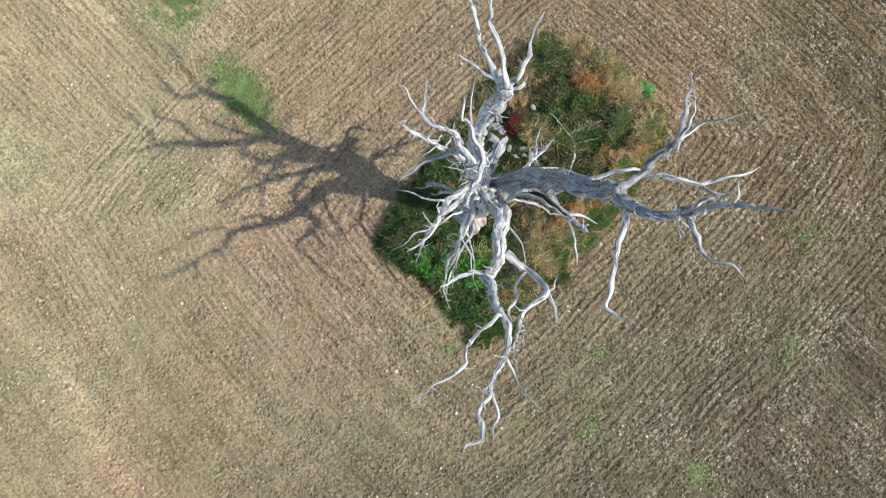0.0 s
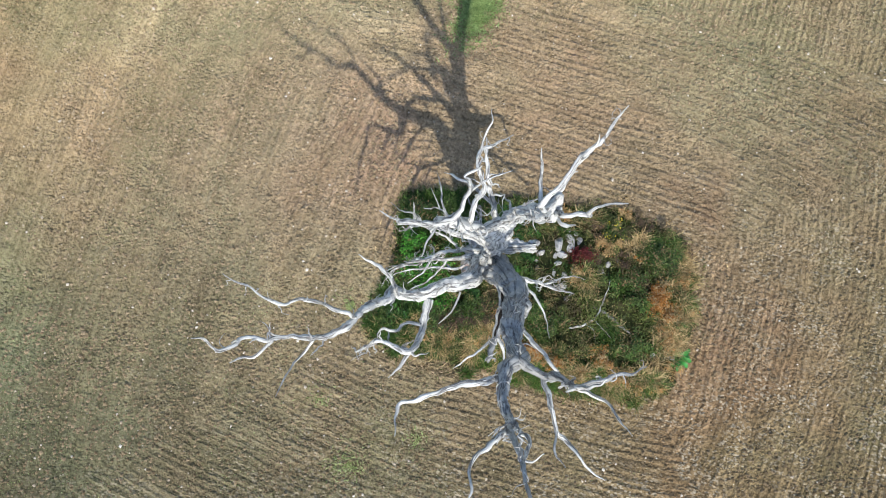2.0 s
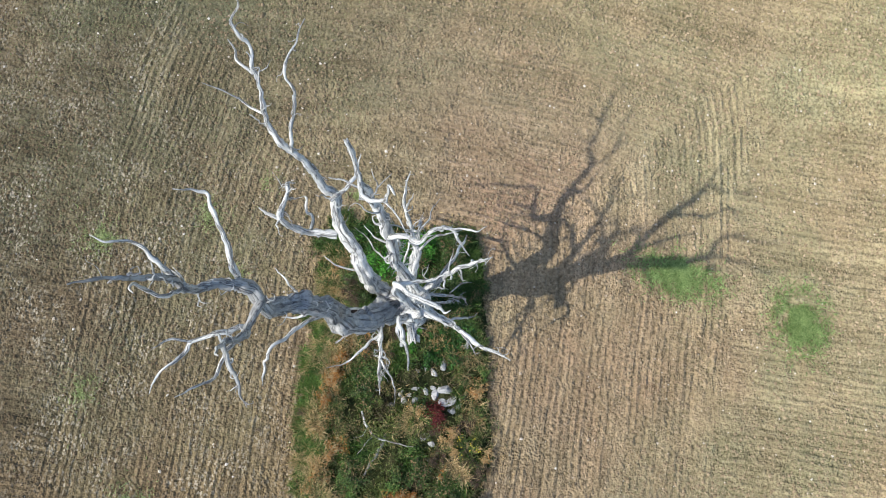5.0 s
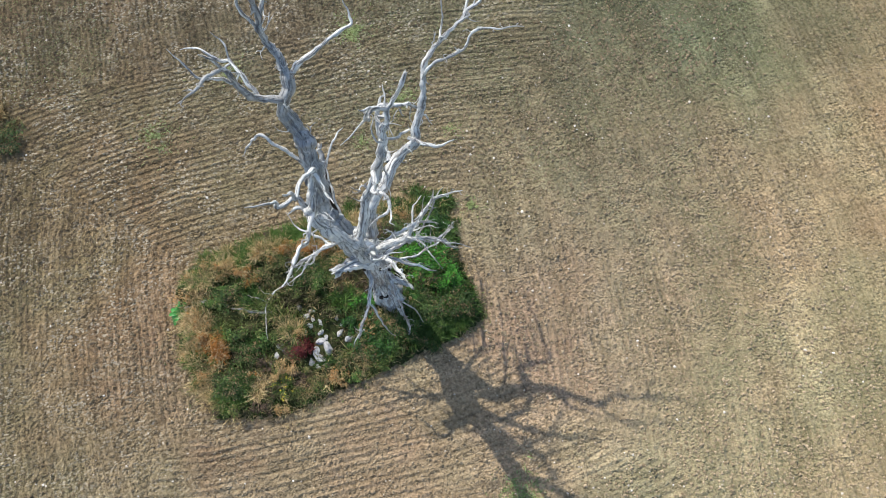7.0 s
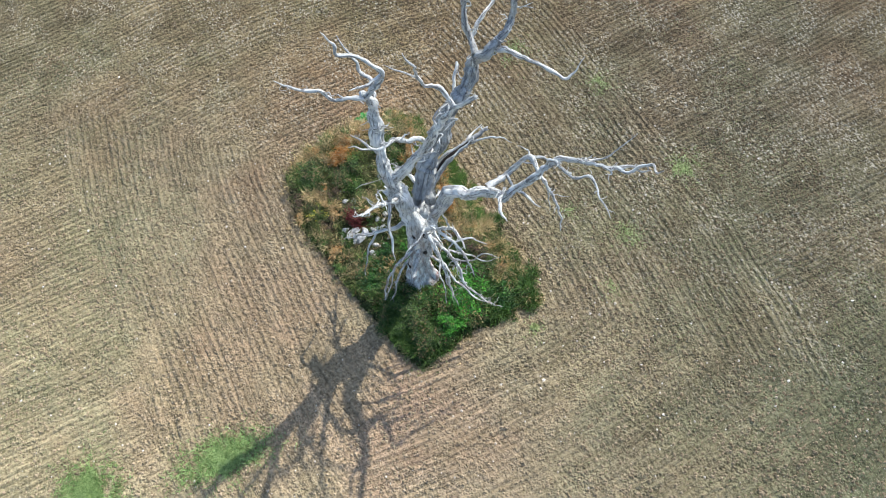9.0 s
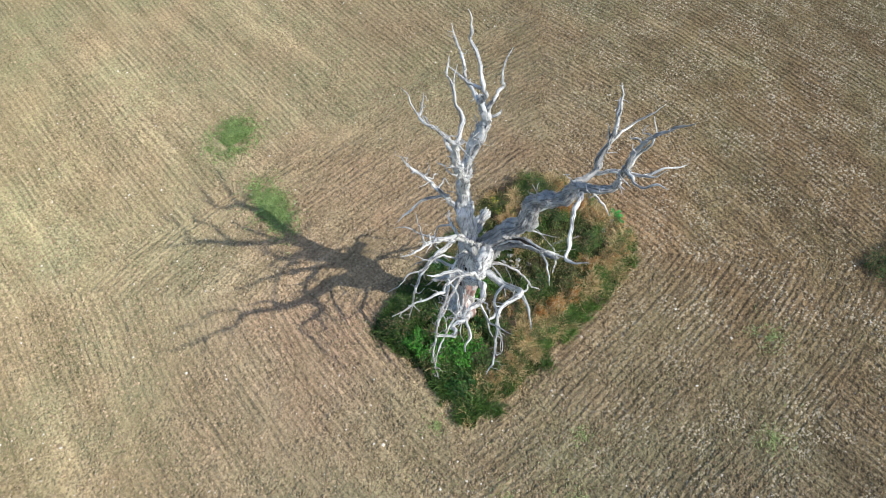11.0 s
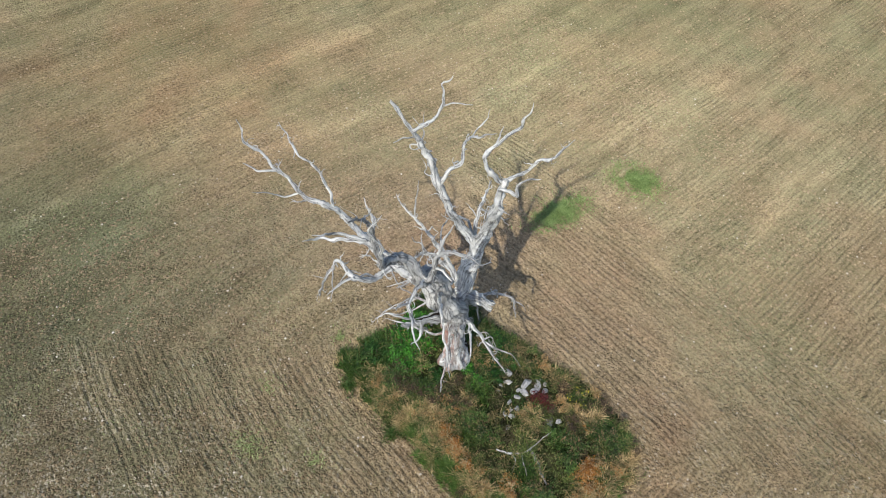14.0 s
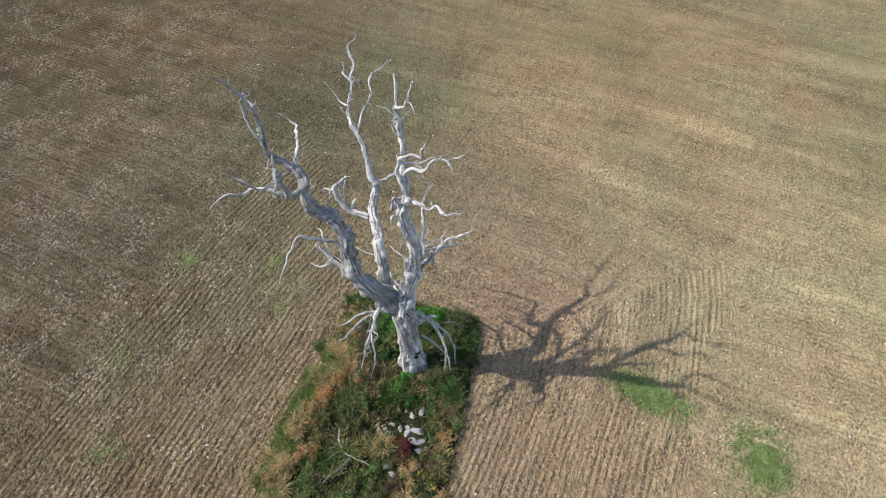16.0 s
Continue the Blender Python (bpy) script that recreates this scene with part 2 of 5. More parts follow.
def wood_material(name, grey):
    """Bare weathered wood: silver grey with long cracks, slate streaks and paler, sun-bleached ridges; v runs along the limb."""
    k = Nodes(name, 0.82, 0.2)
    uv = k.node("UVMap").outputs[0]
    p = k.node("TexCoord").outputs["Object"]
    long = k.node("Mapping", Vector=uv, Scale=(8.0, 0.7, 1.0)).outputs[0]
    fibre = k.noise(long, 1.0, 6.0, 0.7, 0.5)
    fine = k.noise(k.node("Mapping", Vector=uv, Scale=(38.0, 1.4, 1.0)).outputs[0], 1.0, 3.0, 0.6)
    blot = k.noise(p, 1.7, 5.0, 0.65)
    cracks = k.noise(k.node("Mapping", Vector=uv, Scale=(18.0, 0.4, 1.0), Location=(3.1, 1.7, 0)).outputs[0], 1.0, 4.0, 0.6, 0.9)
    gap = k.ramp(k.math("ABSOLUTE", k.math("SUBTRACT", cracks, 0.5)), (0.006, 1.0), (0.026, 0.0))
    c = k.ramp(fibre, (0.3, (0.39, 0.395, 0.41)), (0.42, (0.48, 0.485, 0.495)), (0.54, (0.56, 0.56, 0.56)), (0.7, (0.69, 0.685, 0.67)))
    c = k.mix(k.ramp(blot, (0.5, 0.0), (0.66, 0.35)), c, (0.76, 0.75, 0.73))
    c = k.mix(k.ramp(blot, (0.34, 0.45), (0.47, 0.0)), c, (0.3, 0.322, 0.33))
    c = k.mix(k.ramp(fine, (0.32, 0.3), (0.42, 0.0)), c, (0.24, 0.235, 0.24))
    c = k.mix(k.ramp(k.noise(p, 8.0, 5.0, 0.7), (0.38, 0.45), (0.5, 0.0)), c, (0.24, 0.245, 0.25))
    worn = k.noise(p, 3.6, 4.0, 0.6)
    c = k.mix(k.ramp(worn, (0.36, 0.6), (0.47, 0.0)), c, (0.29, 0.3, 0.315))
    c = k.mix(k.ramp(worn, (0.55, 0.0), (0.66, 0.6)), c, (0.76, 0.75, 0.725))
    band = k.noise(k.node("Mapping", Vector=uv, Scale=(9.0, 0.4, 1.0), Location=(1.3, 4.2, 0)).outputs[0], 1.0, 4.0, 0.6, 0.7)
    c = k.mix(k.ramp(band, (0.32, 0.6), (0.4, 0.0)), c, (0.16, 0.166, 0.172))
    c = k.mix(k.ramp(band, (0.58, 0.0), (0.68, 0.45)), c, (0.78, 0.77, 0.75))
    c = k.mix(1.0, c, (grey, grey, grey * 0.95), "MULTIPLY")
    c = k.mix(k.math("MULTIPLY", gap, 0.8), c, (0.08, 0.076, 0.078))
    # raw reddish heartwood laid bare low on the south side of the trunk
    s = k.node("SeparateXYZ", Vector=p)
    low = k.math("MULTIPLY", k.ramp(k.math("MULTIPLY", s.outputs[2], 0.3), (0.75, 1.0), (0.95, 0.0)), k.ramp(k.math("ADD", s.outputs[1], 1.0), (0.66, 1.0), (0.86, 0.0)))
    low = k.math("MULTIPLY", low, k.ramp(k.noise(k.node("Mapping", Vector=p, Scale=(9.0, 9.0, 0.8)).outputs[0], 1.0, 4.0, 0.6), (0.47, 0.0), (0.55, 0.85)))
    low = k.math("MULTIPLY", low, k.ramp(k.math("ABSOLUTE", k.math("ADD", s.outputs[0], 0.33)), (0.3, 1.0), (0.42, 0.0)))
    low = k.math("MULTIPLY", low, k.ramp(k.math("ADD", s.outputs[1], 1.0), (0.35, 0.0), (0.45, 1.0)))
    c = k.mix(low, c, (0.47, 0.2, 0.14))
    core = k.math("MULTIPLY", k.ramp(k.math("MULTIPLY", s.outputs[2], 0.2), (0.6, 1.0), (0.85, 0.0)), k.ramp(k.noise(k.node("Mapping", Vector=p, Scale=(9.0, 9.0, 1.0)).outputs[0], 1.0, 5.0, 0.65), (0.46, 0.0), (0.58, 0.7)))
    c = k.mix(core, c, (0.24, 0.19, 0.165))
    h = k.math("ADD", k.math("MULTIPLY", fibre, 0.7), k.math("SUBTRACT", k.math("MULTIPLY", fine, 0.45), k.math("MULTIPLY", gap, 0.5)))
    k.normal(k.bump(k.math("ADD", h, k.math("MULTIPLY", band, 0.7)), 0.035, 1.0))
    return k.color(c)


def leaf_material(name, dark, light, rough=0.6, other=None, share=0.0):
    """Leaves and blades: a colour of its own for every blade, with a darker mottling."""
    k = Nodes(name, rough, 0.3)
    g = k.node("NewGeometry").outputs["Random Per Island"]
    p = k.node("TexCoord").outputs["Object"]
    c = k.ramp(g, (0.0, dark), (1.0, light))
    if other:
        sel = k.ramp(k.math("ADD", g, k.math("MULTIPLY", k.math("SUBTRACT", k.noise(p, 1.6, 3.0), 0.5), 2.2)), (1.0 - share, 0.0), (1.04 - share, 1.0))
        c = k.mix(sel, c, other)
    c = k.mix(k.ramp(k.noise(p, 2.2, 4.0), (0.35, 0.35), (0.6, 0.0)), c, tuple(v * 0.6 for v in dark))
    thin = k.node("BsdfTranslucent", Color=c)
    both = k.node("MixShader", Fac=0.25)
    k.t.links.new(k.b.outputs[0], both.inputs[1])
    k.t.links.new(thin.outputs[0], both.inputs[2])
    k.t.links.new(both.outputs[0], k.t.nodes["Material Output"].inputs["Surface"])
    return k.color(c)


def rock_material():
    k = Nodes("grey_limestone", 0.9, 0.2)
    p = k.node("TexCoord").outputs["Object"]
    r = k.node("ObjectInfo").outputs["Random"]
    c = k.ramp(k.noise(p, 6.0, 6.0, 0.7), (0.3, (0.12, 0.12, 0.125)), (0.5, (0.33, 0.33, 0.325)), (0.7, (0.52, 0.51, 0.49)))
    c = k.mix(k.ramp(k.noise(p, 22.0, 4.0), (0.55, 0.0), (0.66, 0.6)), c, (0.25, 0.26, 0.2))
    c = k.mix(k.math("MULTIPLY", r, 0.35), c, (0.43, 0.42, 0.4))
    k.normal(k.bump(k.noise(p, 14.0, 6.0, 0.7), 0.05, 0.7))
    return k.color(c)


def stone_material():
    k = Nodes("field_stone", 0.85, 0.25)
    g = k.node("NewGeometry").outputs["Random Per Island"]
    c = k.ramp(g, (0.0, (0.36, 0.29, 0.2)), (0.5, (0.52, 0.46, 0.37)), (1.0, (0.74, 0.69, 0.6)))
    c = k.mix(k.ramp(k.noise(k.node("TexCoord").outputs["Object"], 25.0, 4.0), (0.4, 0.5), (0.6, 0.0)), c, (0.3, 0.25, 0.19))
    return k.color(c)


def clod_material():
    k = Nodes("soil_clod", 0.95, 0.1)
    k.b.inputs["Diffuse Roughness"].default_value = 1.0
    g = k.node("NewGeometry").outputs["Random Per Island"]
    p = k.node("TexCoord").outputs["Object"]
    q = k.node("SeparateXYZ", Vector=p)
    c = k.ramp(soil_lie(k, q), *LOAM)
    c = k.mix(1.0, c, k.ramp(g, (0.0, (0.7, 0.68, 0.65)), (0.6, (1.0, 1.0, 1.0)), (1.0, (1.35, 1.35, 1.38))), "MULTIPLY")
    k.normal(k.bump(k.noise(p, 40.0, 4.0, 0.7), 0.02, 0.8))
    return k.color(c)


def litter_material():
    k = Nodes("grass_thatch", 0.95, 0.1)
    p = k.node("TexCoord").outputs["Object"]
    # thatch colours taken down to near black for the shade between plants
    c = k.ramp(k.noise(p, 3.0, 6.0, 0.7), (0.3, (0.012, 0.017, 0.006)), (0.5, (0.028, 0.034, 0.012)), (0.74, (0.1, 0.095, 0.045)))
    k.normal(k.bump(k.noise(p, 30.0, 5.0, 0.7), 0.05, 1.0))
    return k.color(c)


# near-black surface that stands for the shade inside hollows and clefts
def hollow_shade_material():
    k = Nodes("hollow_shade", 0.95, 0.1)
    p = k.node("TexCoord").outputs["Object"]
    k.normal(k.bump(k.noise(p, 30.0, 4.0, 0.7), 0.03, 1.0))
    return k.color(k.ramp(k.noise(p, 18.0, 4.0), (0.35, (0.02, 0.017, 0.015)), (0.65, (0.06, 0.048, 0.04))))


HOLLOW_SHADE = hollow_shade_material()
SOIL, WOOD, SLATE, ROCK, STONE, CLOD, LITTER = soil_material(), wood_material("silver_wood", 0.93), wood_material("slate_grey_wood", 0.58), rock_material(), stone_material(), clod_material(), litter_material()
GRASS = leaf_material("meadow_grass", (0.026, 0.044, 0.011), (0.25, 0.31, 0.08), 0.6, (0.42, 0.32, 0.16), 0.3)
LUSH = leaf_material("lush_grass", (0.014, 0.042, 0.008), (0.11, 0.195, 0.036))
STRAW = leaf_material("dry_grass", (0.24, 0.165, 0.07), (0.78, 0.6, 0.31), 0.7)
RUST = leaf_material("dead_bracken", (0.3, 0.125, 0.03), (0.7, 0.35, 0.095), 0.7, (0.5, 0.4, 0.22), 0.38)
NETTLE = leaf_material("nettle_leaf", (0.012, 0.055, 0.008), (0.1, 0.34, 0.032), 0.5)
# the nettle leaf again, with the tree's shade put into its colour
SHADED_NETTLE = leaf_material("shaded_nettle_leaf", (0.008, 0.032, 0.006), (0.05, 0.15, 0.022), 0.5)
TUFT = leaf_material("rim_grass", (0.028, 0.075, 0.014), (0.19, 0.31, 0.06), 0.6, (0.34, 0.3, 0.12), 0.15)
PATCH = leaf_material("young_grass", (0.09, 0.165, 0.035), (0.35, 0.45, 0.17), 0.6)
BRAMBLE = leaf_material("bramble_leaf", (0.012, 0.03, 0.008), (0.13, 0.21, 0.048), 0.5, (0.24, 0.16, 0.08), 0.15)
OLIVE = leaf_material("scrub_leaf", (0.02, 0.032, 0.009), (0.22, 0.26, 0.07), 0.6, (0.3, 0.22, 0.1), 0.25)
DULL = leaf_material("withered_grass", (0.05, 0.042, 0.022), (0.2, 0.165, 0.09), 0.75, (0.16, 0.17, 0.06), 0.3)
HERB = leaf_material("herb_leaf", (0.022, 0.062, 0.012), (0.19, 0.32, 0.07), 0.55, (0.3, 0.29, 0.11), 0.15)
DRY = leaf_material("dry_leaf", (0.3, 0.2, 0.085), (0.68, 0.5, 0.25), 0.7, (0.48, 0.24, 0.08), 0.3)
WINE = leaf_material("wine_red_leaf", (0.06, 0.01, 0.01), (0.2, 0.03, 0.024), 0.5)
BROWN = leaf_material("withered_leaf", (0.05, 0.032, 0.022), (0.14, 0.095, 0.06), 0.7)
YELLOW = leaf_material("yellow_flower", (0.5, 0.4, 0.02), (0.75, 0.65, 0.06), 0.5)
DOCK = leaf_material("broad_dock_leaf", (0.02, 0.11, 0.02), (0.07, 0.33, 0.06), 0.42)
STEM = leaf_material("dry_stem", (0.12, 0.085, 0.05), (0.26, 0.2, 0.12), 0.8)
WEED = leaf_material("seedling_weed", (0.17, 0.225, 0.066), (0.4, 0.45, 0.2), 0.6)

# ---- helpers for meshes ----


def empty(name, at, label, category, group="", kind=""):
    ob = new(name)
    ob.location = at
    ob.empty_display_size = 0.2
    return tagged(ob, label, category, group, kind)


def link_mesh(name, verts, faces, material, smooth=False, uv=None):
    me = bpy.data.meshes.new(name)
    me.from_pydata([tuple(v) for v in verts] if not isinstance(verts, np.ndarray) else verts.tolist(), [], faces if not isinstance(faces, np.ndarray) else faces.tolist())
    me.materials.append(material)
    if smooth:
        me.polygons.foreach_set("use_smooth", [True] * len(me.polygons))
    if uv is not None:
        layer = me.uv_layers.new(name="UVMap")
        layer.data.foreach_set("uv", np.asarray(uv, dtype=np.float32).ravel())
    me.update()
    return new(name, me)


def under(ob, parent, label=""):
    """Makes ob a part of parent, keeping its place in the world."""
    ob.parent = parent
    base = parent.matrix_basis.copy()
    if parent.parent:
        base = parent.parent.matrix_basis @ parent.matrix_parent_inverse @ base
    ob.matrix_parent_inverse = base.inverted()
    return tagged(ob, label)


LAT = np.random.RandomState(7).rand(512, 512)


def vnoise(x, y, scale, shift=0.0):
    """Smooth value noise, -1..1, on arrays."""
    x, y = np.asarray(x) * scale + 37.3 + shift, np.asarray(y) * scale + 91.7 + shift * 1.7
    i, j = np.floor(x).astype(int), np.floor(y).astype(int)
    u, v = x - i, y - j
    u, v = u * u * (3 - 2 * u), v * v * (3 - 2 * v)
    g = lambda a, b: LAT[a % 512, b % 512]
    return 2 * ((g(i, j) * (1 - u) + g(i + 1, j) * u) * (1 - v) + (g(i, j + 1) * (1 - u) + g(i + 1, j + 1) * u) * v) - 1


# outline of the island, counter-clockwise
ISLE = [(-2.75, -2.85), (-0.8, -2.85), (1.0, -2.75), (3.5, -2.65), (5.0, -2.5), (5.95, -1.9), (6.15, -0.6), (6.1, 0.6), (5.75, 1.8), (5.3, 2.65), (3.2, 2.85), (0.7, 2.35), (-0.8, 2.1), (-2.3, 1.75), (-2.95, 1.3), (-2.8, -0.8)]


def isle_distance(x, y):
    """Signed distance to the island's outline, negative inside, with a ragged edge."""
    x, y = np.asarray(x, float), np.asarray(y, float)
    best, inside = np.full(x.shape, 1e9), np.zeros(x.shape, bool)
    for (ax, ay), (bx, by) in zip(ISLE, ISLE[1:] + ISLE[:1]):
        t = np.clip(((x - ax) * (bx - ax) + (y - ay) * (by - ay)) / ((bx - ax) ** 2 + (by - ay) ** 2), 0, 1)
        best = np.minimum(best, np.hypot(x - ax - t * (bx - ax), y - ay - t * (by - ay)))
        cross = ((ay > y) != (by > y)) & (x < (bx - ax) * (y - ay) / (by - ay + 1e-12) + ax)
        inside ^= cross
    return np.where(inside, -best, best) + 0.12 * vnoise(x, y, 1.6) + 0.07 * vnoise(x, y, 5.0)


def ground_height(x, y):
    """Height of the tilled field: furrows that run round the island, clods and broad unevenness; the island is a low rise."""
    mx, my = np.maximum(np.abs(x - ISLE_C[0]) - ISLE_B[0], 0), np.maximum(np.abs(y - ISLE_C[1]) - ISLE_B[1], 0)
    d = 0.25 * np.hypot(mx, my) + 0.75 * np.maximum(mx, my) + 0.1 * vnoise(x, y, 0.25)
    near = np.exp(-np.maximum(np.hypot(x, y) - 16, 0) / 12)
    z = 0.004 * np.sin(2 * np.pi * d / ROW) * np.clip(0.6 + 0.9 * vnoise(x, y, 0.35), 0.25, 1) * near
    z = z + near * (0.017 * vnoise(x, y, 9.0) + 0.012 * vnoise(x, y, 17.0, 5) + 0.022 * vnoise(x, y, 3.0, 9))
    z = z + 0.03 * vnoise(x, y, 0.6, 3)
    rise = np.clip(-isle_distance(x, y) / 0.5, 0, 1)
    return z + rise * rise * (3 - 2 * rise) * (0.12 + 0.05 * vnoise(x, y, 1.1) + 0.09 * vnoise(x, y, 2.1, 4))


def zed(x, y):
    return float(ground_height(np.array([x]), np.array([y]))[0])


# ---- ground ----


def field():
    def axis(lo, hi):
        out, s, v = [], 0.055, hi
        while v < 1500:
            s *= 1.09
            v += s
            out.append(v)
        neg, s, v = [], 0.055, lo
        while v > -1500:
            s *= 1.09
            v -= s
            neg.append(v)
        return np.array(neg[::-1] + list(np.arange(lo, hi, 0.055)) + out)
    xs, ys = axis(-12.5, 13.0), axis(-12.0, 14.5)
    gx, gy = np.meshgrid(xs, ys)
    gz = ground_height(gx, gy)
    n, m = len(xs), len(ys)
    verts = np.stack([gx, gy, gz], -1).reshape(-1, 3)
    k = (np.arange(m - 1)[:, None] * n + np.arange(n - 1)[None]).ravel()
    faces = np.stack([k, k + 1, k + n + 1, k + n], 1)
    me = bpy.data.meshes.new("ground")
    me.vertices.add(len(verts))
    me.vertices.foreach_set("co", verts.ravel())
    me.loops.add(faces.size)
    me.loops.foreach_set("vertex_index", faces.ravel())
    me.polygons.add(len(faces))
    me.polygons.foreach_set("loop_start", np.arange(0, faces.size, 4))
    me.update(calc_edges=True)
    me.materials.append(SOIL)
    ob = new("ground", me)
    tagged(ob, "dry pale-brown tilled farmland soil with furrows and clods", "ground", kind="structure")


field()


def lumps(name, xy, size, material, flat=0.7, seed=1):
    """Many small angular lumps lying on the ground, joined."""
    r = np.random.RandomState(seed)
    base = np.array([(1, 0, 0), (0, 1, 0), (-1, 0, 0), (0, -1, 0), (0, 0, 1), (0, 0, -1)], float)
    tri = np.array([(0, 1, 4), (1, 2, 4), (2, 3, 4), (3, 0, 4), (1, 0, 5), (2, 1, 5), (3, 2, 5), (0, 3, 5)])
    n = len(xy)
    v = base[None] * (0.65 + 0.7 * r.rand(n, 6, 1)) + 0.25 * (r.rand(n, 6, 3) - 0.5)
    a = r.rand(n) * 6.283
    c, s = np.cos(a)[:, None], np.sin(a)[:, None]
    v = np.stack([v[..., 0] * c - v[..., 1] * s, v[..., 0] * s + v[..., 1] * c, v[..., 2] * flat], -1) * size[:, None, None]
    z = ground_height(xy[:, 0], xy[:, 1])
    v[..., 0] += xy[:, :1]
    v[..., 1] += xy[:, 1:]
    v[..., 2] += z[:, None] + size[:, None] * flat * 0.35
    f = (tri[None] + 6 * np.arange(n)[:, None, None]).reshape(-1, 3)
    return link_mesh(name, v.reshape(-1, 3), f, material)


def scatter_field():
    r = np.random.RandomState(3)
    xy = np.stack([r.uniform(-14, 15, 150000), r.uniform(-13.5, 17, 150000)], 1)
    keep = isle_distance(xy[:, 0], xy[:, 1]) > 0.02
    keep &= r.rand(len(xy)) < 0.55 + 0.4 * vnoise(xy[:, 0], xy[:, 1], 0.4, 4)
    xy = xy[keep]
    size = 0.015 + 0.045 * r.rand(len(xy)) ** 3
    a, q = r.rand(60000) * 6.283, 15 + 34 * r.rand(60000) ** 0.8
    far = np.stack([q * np.cos(a), 1.5 + q * np.sin(a)], 1)
    xy, size = np.concatenate([xy, far]), np.concatenate([size, 0.024 + 0.04 * r.rand(len(far)) ** 2])
    ob = lumps("soil_clods", xy, size, CLOD, 0.75, 4)
    tagged(ob, "small dry brown soil clods strewn over the furrows", "soil clods", kind="stuff")
    xy = np.stack([r.uniform(-16, 16, 7000), r.uniform(-15, 18, 7000)], 1)
    keep = isle_distance(xy[:, 0], xy[:, 1]) > 0.1
    keep &= r.rand(len(xy)) < 0.36 + 0.6 * np.exp(-((xy[:, 0] + 3.5) ** 2 + (xy[:, 1] + 4.0) ** 2) / 14)
    xy = xy[keep]
    size = 0.014 + 0.036 * r.rand(len(xy)) ** 3
    ob = lumps("field_stones", xy, size, STONE, 0.6, 5)
    tagged(ob, "pale flints and chalk stones lying in tilled soil", "stones", kind="stuff")


scatter_field()

# ---- dead tree ----


def spline(nodes, step):
    """Points and radii along a smooth line through the nodes."""
    p = [Vector(n[:3]) for n in nodes]
    r = [n[3] for n in nodes]
    p = [p[0] * 2 - p[1]] + p + [p[-1] * 2 - p[-2]]
    r = [r[0]] + r + [r[-1]]
    out = []
    for i in range(1, len(p) - 2):
        a, b, c, d = p[i - 1:i + 3]
        n = max(2, int((c - b).length / step))
        for j in range(n):
            t = j / n
            q = 0.5 * (2 * b + (c - a) * t + (2 * a - 5 * b + 4 * c - d) * t * t + (3 * b - a - 3 * c + d) * t ** 3)
            out.append((q, r[i] * (1 - t) + r[i + 1] * t))
    out.append((p[-2], r[-2]))
    return out


